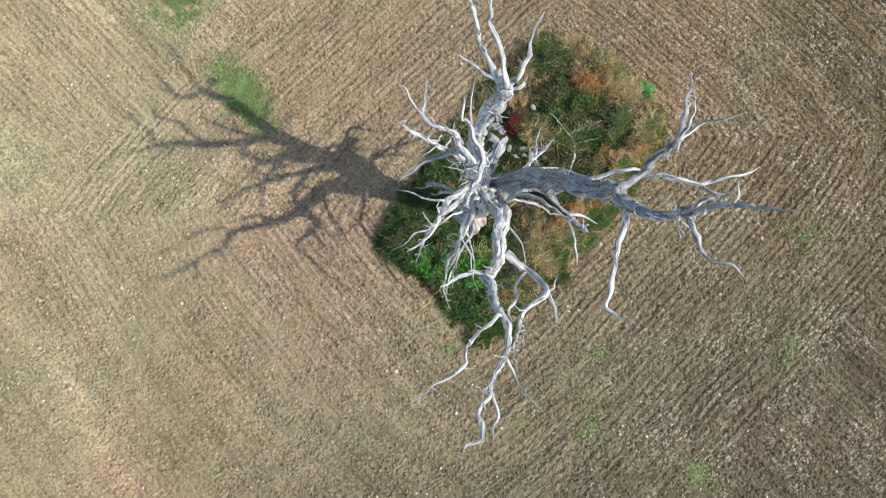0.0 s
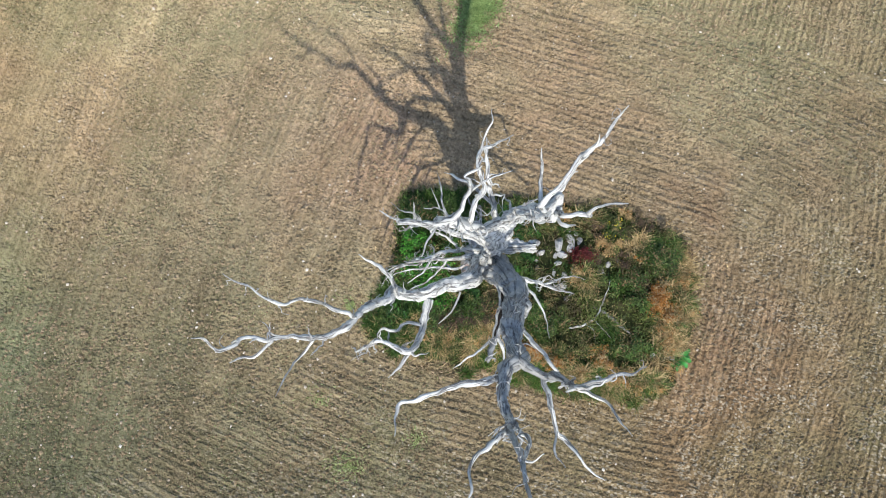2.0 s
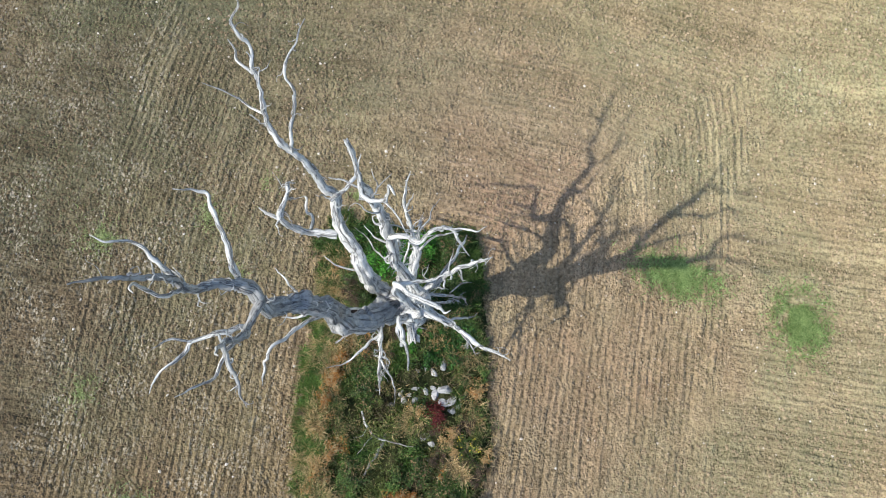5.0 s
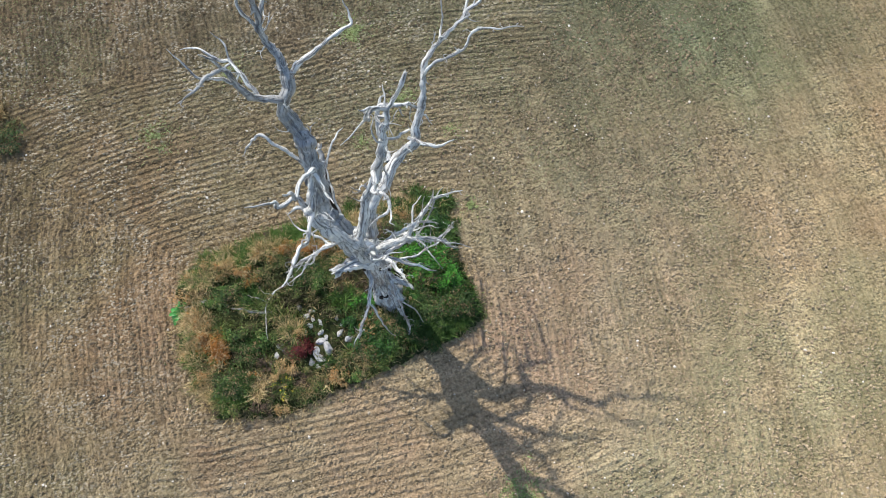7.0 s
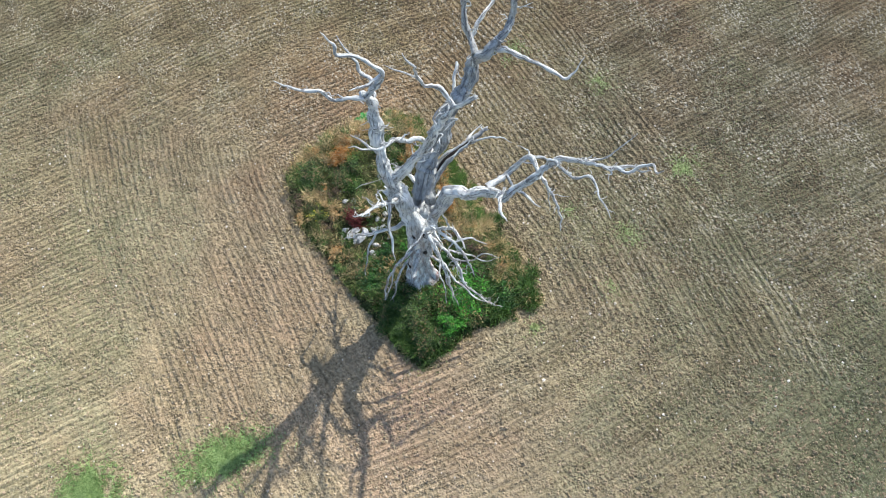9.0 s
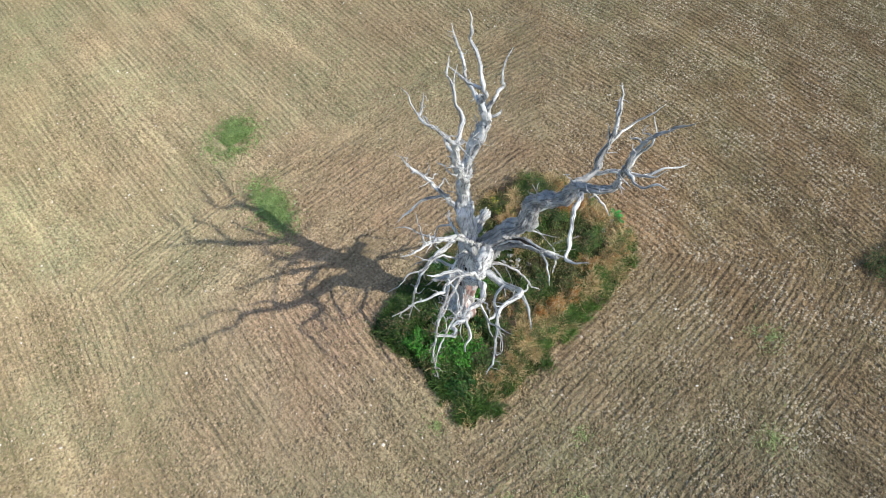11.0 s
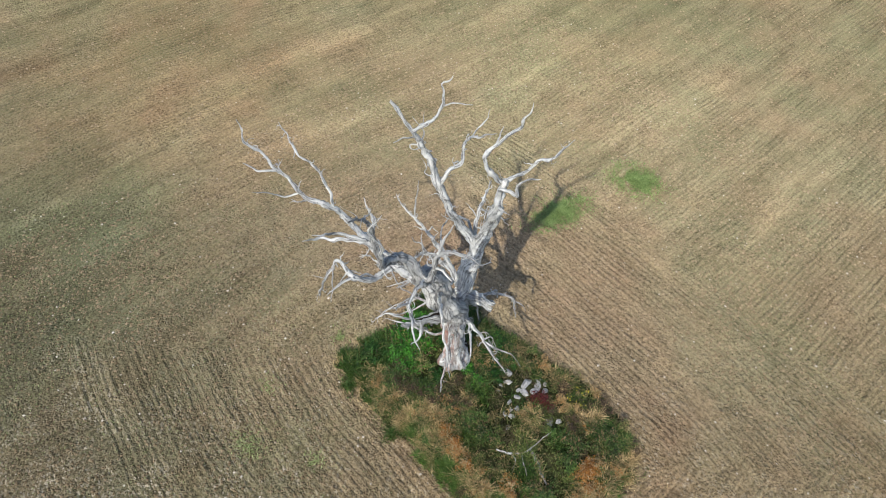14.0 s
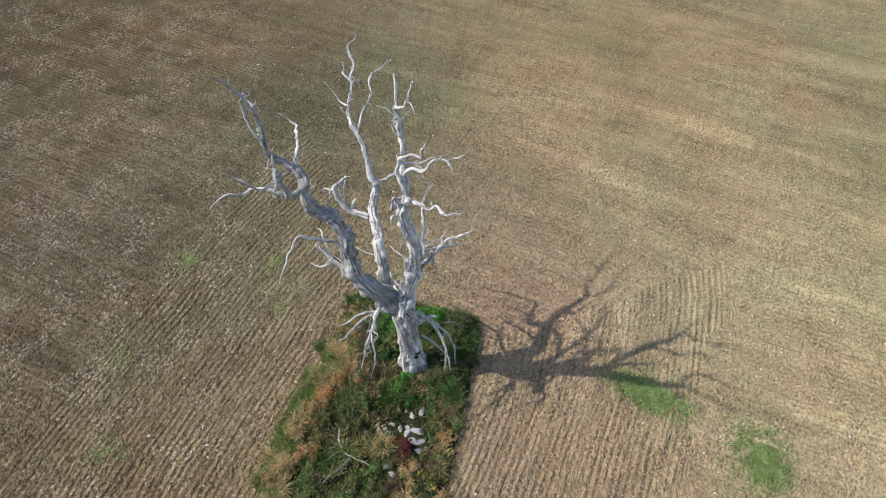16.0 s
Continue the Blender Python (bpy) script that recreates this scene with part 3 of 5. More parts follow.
def tube(nodes, seg, step, seed=0.0, gnarl=0.35, rib=0.13, kink=0.05, end="point", holes=(), flare=0.0):
    """A limb of weathered wood: twisted ribs, lumps and kinks, tapering to a tip or to a splintered break."""
    line = spline(nodes, step)
    pts, along, dist = [], [], 0.0
    for i, (q, r) in enumerate(line):
        ease = min(1.0, i / 4) * min(1.0, (len(line) - 1 - i) / 3)
        f = 0.55 / max(r, 0.03) ** 0.5
        q = q + noise.noise_vector(q * f + Vector((seed, 0, 0))) * min(0.045, 0.6 * gnarl * r + 0.01) * ease
        q = q + noise.noise_vector(q * 1.5 + Vector((0, 0, seed))) * min(0.04, 1.2 * r) * ease
        q = q + noise.noise_vector(q * 3.1 + Vector((0, seed, 0))) * kink * 0.6 * ease
        if r < 0.07:
            q = q + noise.noise_vector(q * 6.5 + Vector((seed, seed, 0))) * 0.022 * ease
        if pts:
            dist += (q - pts[-1]).length
        pts.append(q)
        along.append(dist)
    side = Vector((1, 0, 0)) if abs((pts[1] - pts[0]).normalized().x) < 0.8 else Vector((0, 1, 0))
    verts, faces, uvs = [], [], []
    last = len(pts) - 1
    rr = random.Random(int(seed * 97) + 5)
    jag = [rr.uniform(-1, 1) for _ in range(seg)]
    for i, q in enumerate(pts):
        t = (pts[min(i + 1, last)] - pts[max(i - 1, 0)]).normalized()
        side = (side - t * side.dot(t)).normalized()
        up = t.cross(side)
        r = line[i][1]
        if r < 0.08:
            r *= 1 + 0.6 * max(0.0, noise.noise(q * 5.0 + Vector((seed, 0, 3.0))))
        elif not flare:
            r *= 1 + 0.28 * noise.noise(q * 2.4 + Vector((seed, 0, 3.0)))
        for k in range(seg):
            a = 2 * math.pi * k / seg
            dirn = side * math.cos(a) + up * math.sin(a)
            tw = a + along[i] * 0.4 / max(6 * r, 0.4)
            w = 1 + rib * math.sin(3 * tw + seed) * (0.6 + 0.4 * math.sin(2 * a + seed)) + rib * 0.45 * math.sin(7 * tw + 2 * seed + along[i])
            w += (0.3 if flare else 0.42) * noise.noise((q + dirn * r) * (0.9 / max(r, 0.05)) * 0.5 + Vector((seed, seed, 0)))
            w = 1 + (w - 1) * min(1.0, 0.45 + r / 0.25)
            w += (0.1 if flare else 0.16) * noise.noise((q + dirn * r) * 5.0) + 0.06 * noise.noise((q * 0.6 + dirn * r) * 15.0) - (0.18 if flare else 0.3) * max(0.0, noise.noise((q * 0.35 + dirn * r) * 7.0 + Vector((0, 0, seed))) - 0.15)
            if flare:
                w += flare * math.exp(-max(q.z, 0) / 0.28) * (0.55 + 0.45 * math.sin(5 * a + 1.1) + 0.3 * math.sin(8 * a))
            co = q + dirn * (r * max(0.35, w))
            if end == "broken" and i > last - 3:
                co = co + t * jag[k] * r * (0.9 if i == last else 0.35)
            for hx, hr, hd in holes:
                g = (line[i][0] + dirn * r - Vector(hx)).length / hr
                if g < 1.3:
                    co = co - dirn * hd * (1 - min(1, g / 1.3) ** 4)
            verts.append(co)
    for i in range(last):
        for k in range(seg):
            k2 = (k + 1) % seg
            faces.append((i * seg + k, i * seg + k2, (i + 1) * seg + k2, (i + 1) * seg + k))
            u0, u1 = k / seg, (k + 1) / seg
            v0, v1 = along[i] * 2 + seed, along[i + 1] * 2 + seed
            s = min(1.0, max(0.12, line[i][1] / 0.3))
            uvs += [(u0 * s, v0), (u1 * s, v0), (u1 * s, v1), (u0 * s, v1)]
    tip = len(verts)
    deep = 0.35 * line[-1][1] if end == "broken" else -line[-1][1]
    verts.append(pts[-1] - (pts[-1] - pts[-2]).normalized() * deep)
    for k in range(seg):
        faces.append((last * seg + k, last * seg + (k + 1) % seg, tip))
        uvs += [(k / seg, along[-1] * 2), ((k + 1) / seg, along[-1] * 2), ((k + 0.5) / seg, along[-1] * 2 + 0.1)]
    return verts, faces, uvs


def wood(name, parent, nodes, seed, seg=None, end="point", label="", look_of=None, **more):
    if name != "trunk":
        nodes = [(*n[:3], n[3] * (0.8 if n[3] > 0.04 else 0.9)) for n in nodes]
    r = max(n[3] for n in nodes)
    seg = seg or (40 if r > 0.16 else 24 if r > 0.1 else 12 if r > 0.05 else 8 if r > 0.02 else 6)
    step = 0.045 if r > 0.1 else 0.05 if r > 0.03 else 0.06
    v, f, uv = tube(nodes, seg, step, seed, end=end, **more)
    return under(link_mesh(name, v, f, look_of or WOOD, True, uv), parent, label)


def twigs(parent, nodes, count, seed, lo=0.25, hi=0.9, start=0.25):
    """Short crooked dead twigs that stand off a branch."""
    rr = random.Random(seed)
    line = spline(nodes, 0.08)
    for k in range(count):
        i = int(len(line) * (start + (0.97 - start) * (k + rr.random()) / count))
        i = max(1, min(len(line) - 2, i))
        q, r = line[i]
        t = (line[i + 1][0] - line[i - 1][0]).normalized()
        away = Vector((rr.gauss(0, 1), rr.gauss(0, 1), rr.gauss(0.25, 0.8)))
        away = (away - t * away.dot(t)).normalized()
        d = (away + t * rr.uniform(0.1, 0.9)).normalized()
        size = rr.uniform(lo, hi) * (0.6 + min(1.0, r / 0.08) * 0.5)
        r0 = min(0.028, max(0.01, r * 0.5))
        path, p = [(*(q + away * r * 0.3), r0)], q.copy()
        n = rr.randint(5, 9)
        for j in range(n):
            d = (d + Vector((rr.gauss(0, 0.75), rr.gauss(0, 0.75), rr.gauss(0.1, 0.65)))).normalized()
            p = p + d * size / n
            path.append((*p, max(0.004, r0 * (1 - (j + 1) / (n + 0.4)))))
        wood("twig", parent, path, seed + k * 1.7, gnarl=0.5)
        if size > 0.45 and rr.random() < 0.7:
            b = Vector(path[n // 2 + 1][:3])
            d2 = (d + Vector((rr.gauss(0, 0.8), rr.gauss(0, 0.8), rr.gauss(0.1, 0.6)))).normalized()
            b2 = b + d2 * size * 0.22
            b3 = b2 + (d2 + Vector((rr.gauss(0, 0.4), rr.gauss(0, 0.4), 0.2))).normalized() * size * 0.2
            wood("twig", parent, [(*b, r0 * 0.55), (*b2, r0 * 0.4), (*b3, 0.004)], seed + k * 2.3, gnarl=0.5)


TREE = empty("dead_tree", (-0.35, 0.15, 0.0), "leafless dead tree with bleached silver-grey wood on weedy ground", "tree")

trunk = wood("trunk", TREE, [(-0.35, 0.15, -0.12, 0.47), (-0.35, 0.13, 0.35, 0.43), (-0.34, 0.05, 1.2, 0.35), (-0.32, -0.05, 2.2, 0.335), (-0.3, -0.15, 3.1, 0.36), (-0.25, -0.22, 3.8, 0.36), (-0.22, -0.2, 4.25, 0.22)], 1.0, seg=84, end="broken", label="thick hollowed trunk with split grain and reddish raw wood low down",
     flare=0.4, rib=0.16, holes=[((-0.44, 0.19, 3.21), 0.09, 0.24), ((-0.67, -0.2, 3.26), 0.12, 0.2), ((-0.32, 0.44, 1.15), 0.095, 0.24), ((0.05, 0.11, 0.94), 0.11, 0.12), ((0.06, 0.14, 0.7), 0.1, 0.12), ((-0.11, 0.17, 3.27), 0.1, 0.22), ((0.04, 0.03, 2.07), 0.09, 0.12), ((-0.57, 0.28, 1.75), 0.1, 0.14), ((0.08, -0.08, 2.91), 0.08, 0.14), ((0.05, -0.5, 3.6), 0.14, 0.2), ((-0.34, -0.33, 1.1), 0.1, 0.14), ((-0.3, -0.34, 1.35), 0.09, 0.14), ((-0.7, 0.0, 2.2), 0.1, 0.16)])

# the trunk is slimmer from east to west than from north to south
for v in trunk.data.vertices:
    v.co.x = -0.32 + (v.co.x + 0.32) * (0.84 if v.co.z > 0.5 else 0.84 + 0.3 * (0.5 - max(v.co.z, 0.0)))

# dark plugs in the deeper hollows stand for the shade inside them
for hx, hy, hz, size in [(-0.46, 0.19, 3.2, 0.075), (-0.32, 0.44, 1.15, 0.085), (-0.09, 0.16, 3.3, 0.09), (-0.67, -0.22, 3.2, 0.1), (-0.19, 0.43, 0.98, 0.06), (0.05, -0.5, 3.6, 0.1), (-0.7, 0.0, 2.2, 0.06)]:
    axis, mouth = Vector((-0.32, 0.1 - 0.08 * hz, hz)), Vector((hx, hy, hz))
    near = [v.co for v in trunk.data.vertices if (v.co - mouth).length < 0.16]
    pit = min(near, key=lambda c: (c - axis).xy.length)
    outward = (mouth - axis).normalized()
    bm = bmesh.new()
    bmesh.ops.create_icosphere(bm, subdivisions=2, radius=size)
    for b in bm.verts:
        b.co = pit + outward * 0.035 + b.co * (1 + 0.4 * noise.noise(b.co * 14 + Vector((hz, 0, 0)))) * (1.0 if abs(b.co.z) < 0.02 else 1.15)
    me = bpy.data.meshes.new("hollow")
    bm.to_mesh(me)
    bm.free()
    me.materials.append(HOLLOW_SHADE)
    under(new("hollow", me), TREE, "dark plug for the shade inside a hollow")

# north stem and its two arms
N_STEM = [(-0.28, -0.1, 3.6, 0.34), (-0.24, 0.06, 4.43, 0.29), (-0.28, 0.2, 5.06, 0.27), (-0.24, 0.33, 5.7, 0.23), (-0.15, 0.42, 6.3, 0.22), (0.02, 0.38, 7.1, 0.185), (0.25, 0.27, 7.8, 0.16), (0.33, 0.24, 8.3, 0.13), (0.28, 0.4, 8.8, 0.09)]
n_stem = wood("limb", TREE, N_STEM, 2.0, label="pale upright stem")
A1 = [(-0.26, 0.3, 6.05, 0.15), (-0.5, 0.05, 6.7, 0.13), (-0.64, -0.2, 7.2, 0.12), (-0.78, -0.26, 7.56, 0.12), (-0.97, -0.34, 7.95, 0.115), (-1.16, -0.41, 8.45, 0.1), (-1.28, -0.5, 8.84, 0.09), (-1.4, -0.64, 9.19, 0.076), (-1.5, -0.78, 9.65, 0.062)]
wood("branch", n_stem, A1, 3.0)
wood("branch", n_stem, [(-1.49, -0.77, 9.6, 0.06), (-1.66, -0.87, 9.85, 0.052), (-1.88, -0.98, 10.2, 0.046), (-1.95, -1.02, 10.3, 0.036)], 3.3, end="broken")
wood("branch", n_stem, [(-1.5, -0.79, 9.66, 0.055), (-1.27, -0.69, 9.93, 0.05), (-1.18, -0.53, 10.03, 0.046), (-1.16, -0.4, 10.1, 0.042), (-1.13, -0.3, 10.32, 0.036), (-1.17, -0.25, 10.6, 0.028), (-1.24, -0.23, 10.8, 0.02), (-1.12, -0.12, 10.9, 0.015), (-1.08, -0.1, 11.05, 0.007)], 3.6)
wood("branch", n_stem, [(-1.13, -0.3, 10.34, 0.022), (-0.98, -0.12, 10.42, 0.018), (-0.8, 0.02, 10.44, 0.014), (-0.66, 0.12, 10.46, 0.006)], 3.7)
wood("branch", n_stem, [(-1.44, -0.72, 9.5, 0.022), (-1.5, -1.0, 9.6, 0.018), (-1.53, -1.3, 9.6, 0.008)], 3.8)
H = [(-1.0, -0.38, 8.1, 0.07), (-0.98, -0.16, 8.42, 0.062), (-1.01, 0.02, 8.45, 0.056), (-0.95, 0.23, 8.59, 0.05), (-1.07, 0.39, 8.84, 0.046), (-1.17, 0.57, 8.89, 0.042), (-1.16, 0.74, 8.89, 0.038), (-1.03, 0.85, 8.89, 0.03), (-0.9, 0.92, 8.99, 0.024), (-0.74, 1.07, 9.09, 0.008)]
wood("branch", n_stem, H, 4.0)
wood("branch", n_stem, [(-1.16, 0.72, 8.89, 0.026), (-1.18, 0.95, 9.06, 0.018), (-1.12, 1.1, 9.2, 0.014), (-1.2, 1.26, 9.4, 0.006)], 4.2)
B = [(0.26, 0.38, 8.6, 0.07), (0.22, 0.45, 8.71, 0.062), (0.34, 0.71, 8.79, 0.05), (0.42, 0.99, 8.84, 0.044), (0.49, 1.16, 9.09, 0.04), (0.64, 1.43, 9.09, 0.034), (0.72, 1.73, 9.33, 0.024), (0.81, 1.91, 9.53, 0.008)]
wood("branch", n_stem, B, 4.5)
wood("branch", n_stem, [(0.22, 0.38, 8.7, 0.075), (0.05, 0.02, 9.2, 0.058), (-0.05, 0.0, 9.56, 0.05), (0.07, 0.21, 9.86, 0.044), (0.18, 0.47, 10.07, 0.04), (0.23, 0.7, 10.16, 0.036), (0.24, 0.7, 10.37, 0.028), (0.32, 0.81, 10.62, 0.018), (0.3, 0.87, 10.77, 0.007)], 4.8)
wood("branch", n_stem, [(-0.05, 0.02, 9.5, 0.042), (-0.12, 0.28, 9.5, 0.036), (-0.19, 0.5, 9.56, 0.028), (-0.26, 0.68, 9.7, 0.018), (-0.31, 0.78, 9.76, 0.007)], 5.1)
wood("branch", n_stem, [(0.33, 0.22, 8.25, 0.07), (0.36, 0.19, 8.54, 0.064), (0.46, 0.1, 8.85, 0.055), (0.64, 0.2, 8.89, 0.046), (0.81, 0.22, 8.89, 0.04), (0.78, 0.22, 9.14, 0.034), (0.88, 0.32, 9.33, 0.025), (1.2, 0.41, 9.58, 0.008)], 5.4)
wood("branch", n_stem, [(0.33, 0.24, 8.2, 0.05), (0.55, 0.1, 8.3, 0.035), (0.75, 0.15, 8.25, 0.012)], 5.6, end="broken")
twigs(n_stem, A1, 15, 11)
twigs(n_stem, H, 8, 12, 0.2, 0.5)
twigs(n_stem, B, 6, 13, 0.2, 0.5)
twigs(n_stem, N_STEM, 20, 14, 0.2, 0.7, 0.35)

# south-west limb
SW = [(-0.32, -0.4, 3.6, 0.28), (-0.46, -0.74, 4.15, 0.24), (-0.55, -0.88, 4.68, 0.215), (-0.75, -1.05, 5.08, 0.2), (-1.08, -1.25, 5.29, 0.19), (-1.42, -1.57, 5.73, 0.175), (-1.64, -1.67, 5.93, 0.144), (-1.95, -1.75, 6.17, 0.131), (-2.05, -1.93, 6.45, 0.117), (-2.25, -2.15, 6.96, 0.094), (-2.42, -2.43, 7.51, 0.08), (-2.53, -2.7, 7.8, 0.071), (-2.74, -2.89, 7.9, 0.063), (-2.93, -2.97, 8.05, 0.057), (-3.2, -3.04, 8.25, 0.051), (-3.47, -3.17, 8.4, 0.045), (-3.53, -3.21, 8.49, 0.043), (-3.84, -3.22, 8.74, 0.036), (-3.94, -3.39, 8.94, 0.031), (-4.07, -3.52, 9.09, 0.028), (-4.28, -3.42, 9.24, 0.018), (-4.4, -3.44, 9.43, 0.007)]
sw = wood("limb", TREE, SW, 6.0, label="long spreading grey limb")
FT = [(-2.4, -2.45, 7.6, 0.045), (-2.52, -2.42, 8.0, 0.042), (-2.87, -2.39, 8.28, 0.038), (-3.21, -2.41, 8.38, 0.034), (-3.44, -2.56, 8.54, 0.03), (-3.6, -2.58, 8.69, 0.026), (-4.08, -2.49, 8.74, 0.018), (-4.5, -2.41, 8.74, 0.007)]
wood("branch", sw, FT, 6.3)
wood("branch", sw, [(-3.47, -3.19, 8.43, 0.034), (-3.63, -3.47, 8.47, 0.028), (-3.84, -3.57, 8.49, 0.022), (-3.96, -3.71, 8.6, 0.007)], 6.5)
wood("branch", sw, [(-2.89, -2.96, 8.02, 0.03), (-3.03, -3.32, 8.02, 0.022), (-3.1, -3.56, 8.22, 0.018), (-3.11, -3.79, 8.4, 0.014), (-3.11, -4.0, 8.55, 0.006)], 6.6)
I = [(-1.3, -1.66, 5.68, 0.11), (-1.27, -2.05, 5.72, 0.095), (-1.27, -2.35, 5.82, 0.085), (-1.33, -2.75, 6.24, 0.07), (-1.65, -2.76, 6.25, 0.055), (-2.02, -2.74, 6.16, 0.048), (-2.18, -2.95, 5.6, 0.038), (-2.4, -3.12, 4.85, 0.028), (-2.6, -3.1, 4.2, 0.008)]
wood("branch", sw, I, 7.0)
wood("branch", sw, [(-1.33, -2.72, 6.2, 0.05), (-1.42, -3.1, 6.1, 0.035), (-1.6, -3.4, 5.7, 0.01)], 7.3)
wood("branch", sw, [(-1.28, -2.2, 5.78, 0.045), (-1.6, -2.25, 5.6, 0.038), (-1.8, -2.5, 5.35, 0.035), (-2.05, -2.5, 5.38, 0.03), (-2.1, -2.75, 5.0, 0.01)], 7.6)
wood("branch", sw, [(-2.1, -2.85, 5.8, 0.022), (-2.05, -3.0, 5.1, 0.016), (-2.1, -3.05, 4.5, 0.006)], 7.7)
wood("branch", sw, [(-1.85, -1.8, 6.35, 0.06), (-2.15, -1.5, 6.5, 0.05), (-2.5, -1.35, 6.55, 0.035), (-2.8, -1.3, 6.8, 0.008)], 7.9)
wood("branch", sw, [(-0.7, -1.25, 4.85, 0.03), (-0.75, -1.75, 4.75, 0.022), (-0.95, -2.05, 4.55, 0.007)], 8.1)
twigs(sw, SW, 17, 21, 0.2, 0.6, 0.3)
twigs(sw, FT, 8, 22, 0.15, 0.4)
twigs(sw, I, 13, 23, 0.2, 0.6)

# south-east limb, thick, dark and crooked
SE = [(-0.18, -0.33, 3.6, 0.36), (0.02, -0.51, 4.2, 0.348), (0.22, -0.67, 4.56, 0.33), (0.41, -0.86, 4.9, 0.312), (0.47, -1.1, 5.3, 0.294), (0.44, -1.26, 5.85, 0.27), (0.36, -1.38, 6.45, 0.252), (0.3, -1.55, 6.9, 0.24), (0.3, -1.8, 7.18, 0.228), (0.4, -2.08, 7.43, 0.216), (0.51, -2.28, 7.78, 0.204), (0.46, -2.34, 8.08, 0.18), (0.3, -2.55, 8.4, 0.15), (0.33, -2.95, 8.68, 0.103), (0.5, -3.2, 8.95, 0.086), (0.42, -3.33, 9.7, 0.065), (0.5, -3.5, 10.5, 0.045), (0.62, -3.75, 10.8, 0.027), (0.78, -4.05, 11.1, 0.009)]
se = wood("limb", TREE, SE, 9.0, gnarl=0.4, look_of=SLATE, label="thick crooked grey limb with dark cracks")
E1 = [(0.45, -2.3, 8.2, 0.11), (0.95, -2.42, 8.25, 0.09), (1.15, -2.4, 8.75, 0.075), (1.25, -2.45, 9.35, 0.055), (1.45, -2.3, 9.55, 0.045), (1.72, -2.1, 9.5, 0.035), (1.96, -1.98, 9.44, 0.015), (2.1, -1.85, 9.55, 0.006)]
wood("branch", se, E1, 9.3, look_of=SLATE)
wood("branch", se, [(1.22, -2.44, 9.25, 0.04), (1.3, -2.4, 9.8, 0.03), (1.4, -2.2, 10.3, 0.008)], 9.5)
wood("branch", se, [(0.92, -2.42, 8.2, 0.06), (1.12, -2.85, 8.5, 0.048), (1.31, -3.2, 8.55, 0.042), (1.55, -3.32, 8.5, 0.034), (1.8, -3.5, 8.64, 0.026), (2.04, -3.64, 8.62, 0.018), (2.25, -3.7, 8.55, 0.006)], 9.9)
wood("branch", se, [(1.31, -3.2, 8.55, 0.028), (1.35, -3.5, 8.75, 0.02), (1.5, -3.65, 8.95, 0.007)], 9.95)
wood("branch", se, [(0.3, -2.56, 8.4, 0.08), (-0.1, -2.85, 8.55, 0.062), (-0.55, -3.1, 8.6, 0.05), (-1.0, -3.4, 8.45, 0.042), (-1.2, -3.52, 8.42, 0.034), (-1.2, -3.75, 8.55, 0.022), (-1.12, -4.0, 8.75, 0.007)], 10.2)
wood("branch", se, [(0.45, -3.25, 9.2, 0.045), (0.7, -3.35, 9.8, 0.035), (0.62, -3.55, 10.35, 0.026), (0.75, -3.35, 10.75, 0.008)], 10.5)
wood("branch", se, [(0.42, -3.3, 9.5, 0.05), (0.3, -3.42, 9.68, 0.046), (0.05, -3.73, 9.89, 0.036), (0.0, -3.95, 10.0, 0.028), (0.09, -4.15, 10.2, 0.018), (0.02, -4.35, 10.3, 0.006)], 10.7)
wood("branch", se, [(1.22, -2.42, 8.95, 0.04), (1.42, -2.45, 9.1, 0.034), (1.79, -2.52, 9.24, 0.026), (1.96, -2.72, 9.5, 0.016), (2.1, -2.86, 9.75, 0.006)], 10.8)
wood("branch", se, [(0.45, -1.3, 6.0, 0.06), (0.5, -1.54, 6.4, 0.055), (0.75, -1.85, 6.75, 0.05), (1.06, -2.08, 7.06, 0.044), (1.3, -2.27, 7.11, 0.038), (1.64, -2.42, 6.47, 0.028), (1.85, -2.5, 6.1, 0.02), (2.03, -2.57, 5.75, 0.007)], 10.9)
twigs(se, SE, 27, 31, 0.2, 0.7, 0.35)
twigs(se, E1, 13, 32, 0.2, 0.6)

# broken stubs and lesser limbs
DK = [(0.05, -0.6, 4.1, 0.17), (0.28, -1.1, 4.7, 0.14), (0.32, -1.6, 5.1, 0.115), (0.26, -2.1, 5.4, 0.085), (0.2, -2.5, 5.65, 0.05)]
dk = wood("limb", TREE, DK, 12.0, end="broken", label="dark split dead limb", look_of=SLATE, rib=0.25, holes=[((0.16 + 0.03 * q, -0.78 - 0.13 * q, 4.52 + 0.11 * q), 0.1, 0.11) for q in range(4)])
wood("branch", dk, [(0.26, -2.0, 5.35, 0.04), (0.0, -2.35, 5.6, 0.03), (-0.25, -2.6, 5.7, 0.02), (-0.4, -2.85, 5.55, 0.006)], 12.2)
wood("branch", dk, [(0.28, -1.9, 5.3, 0.04), (0.5, -2.2, 5.2, 0.03), (0.6, -2.55, 5.3, 0.008)], 12.4)
twigs(dk, DK, 10, 41, 0.2, 0.5, 0.4)
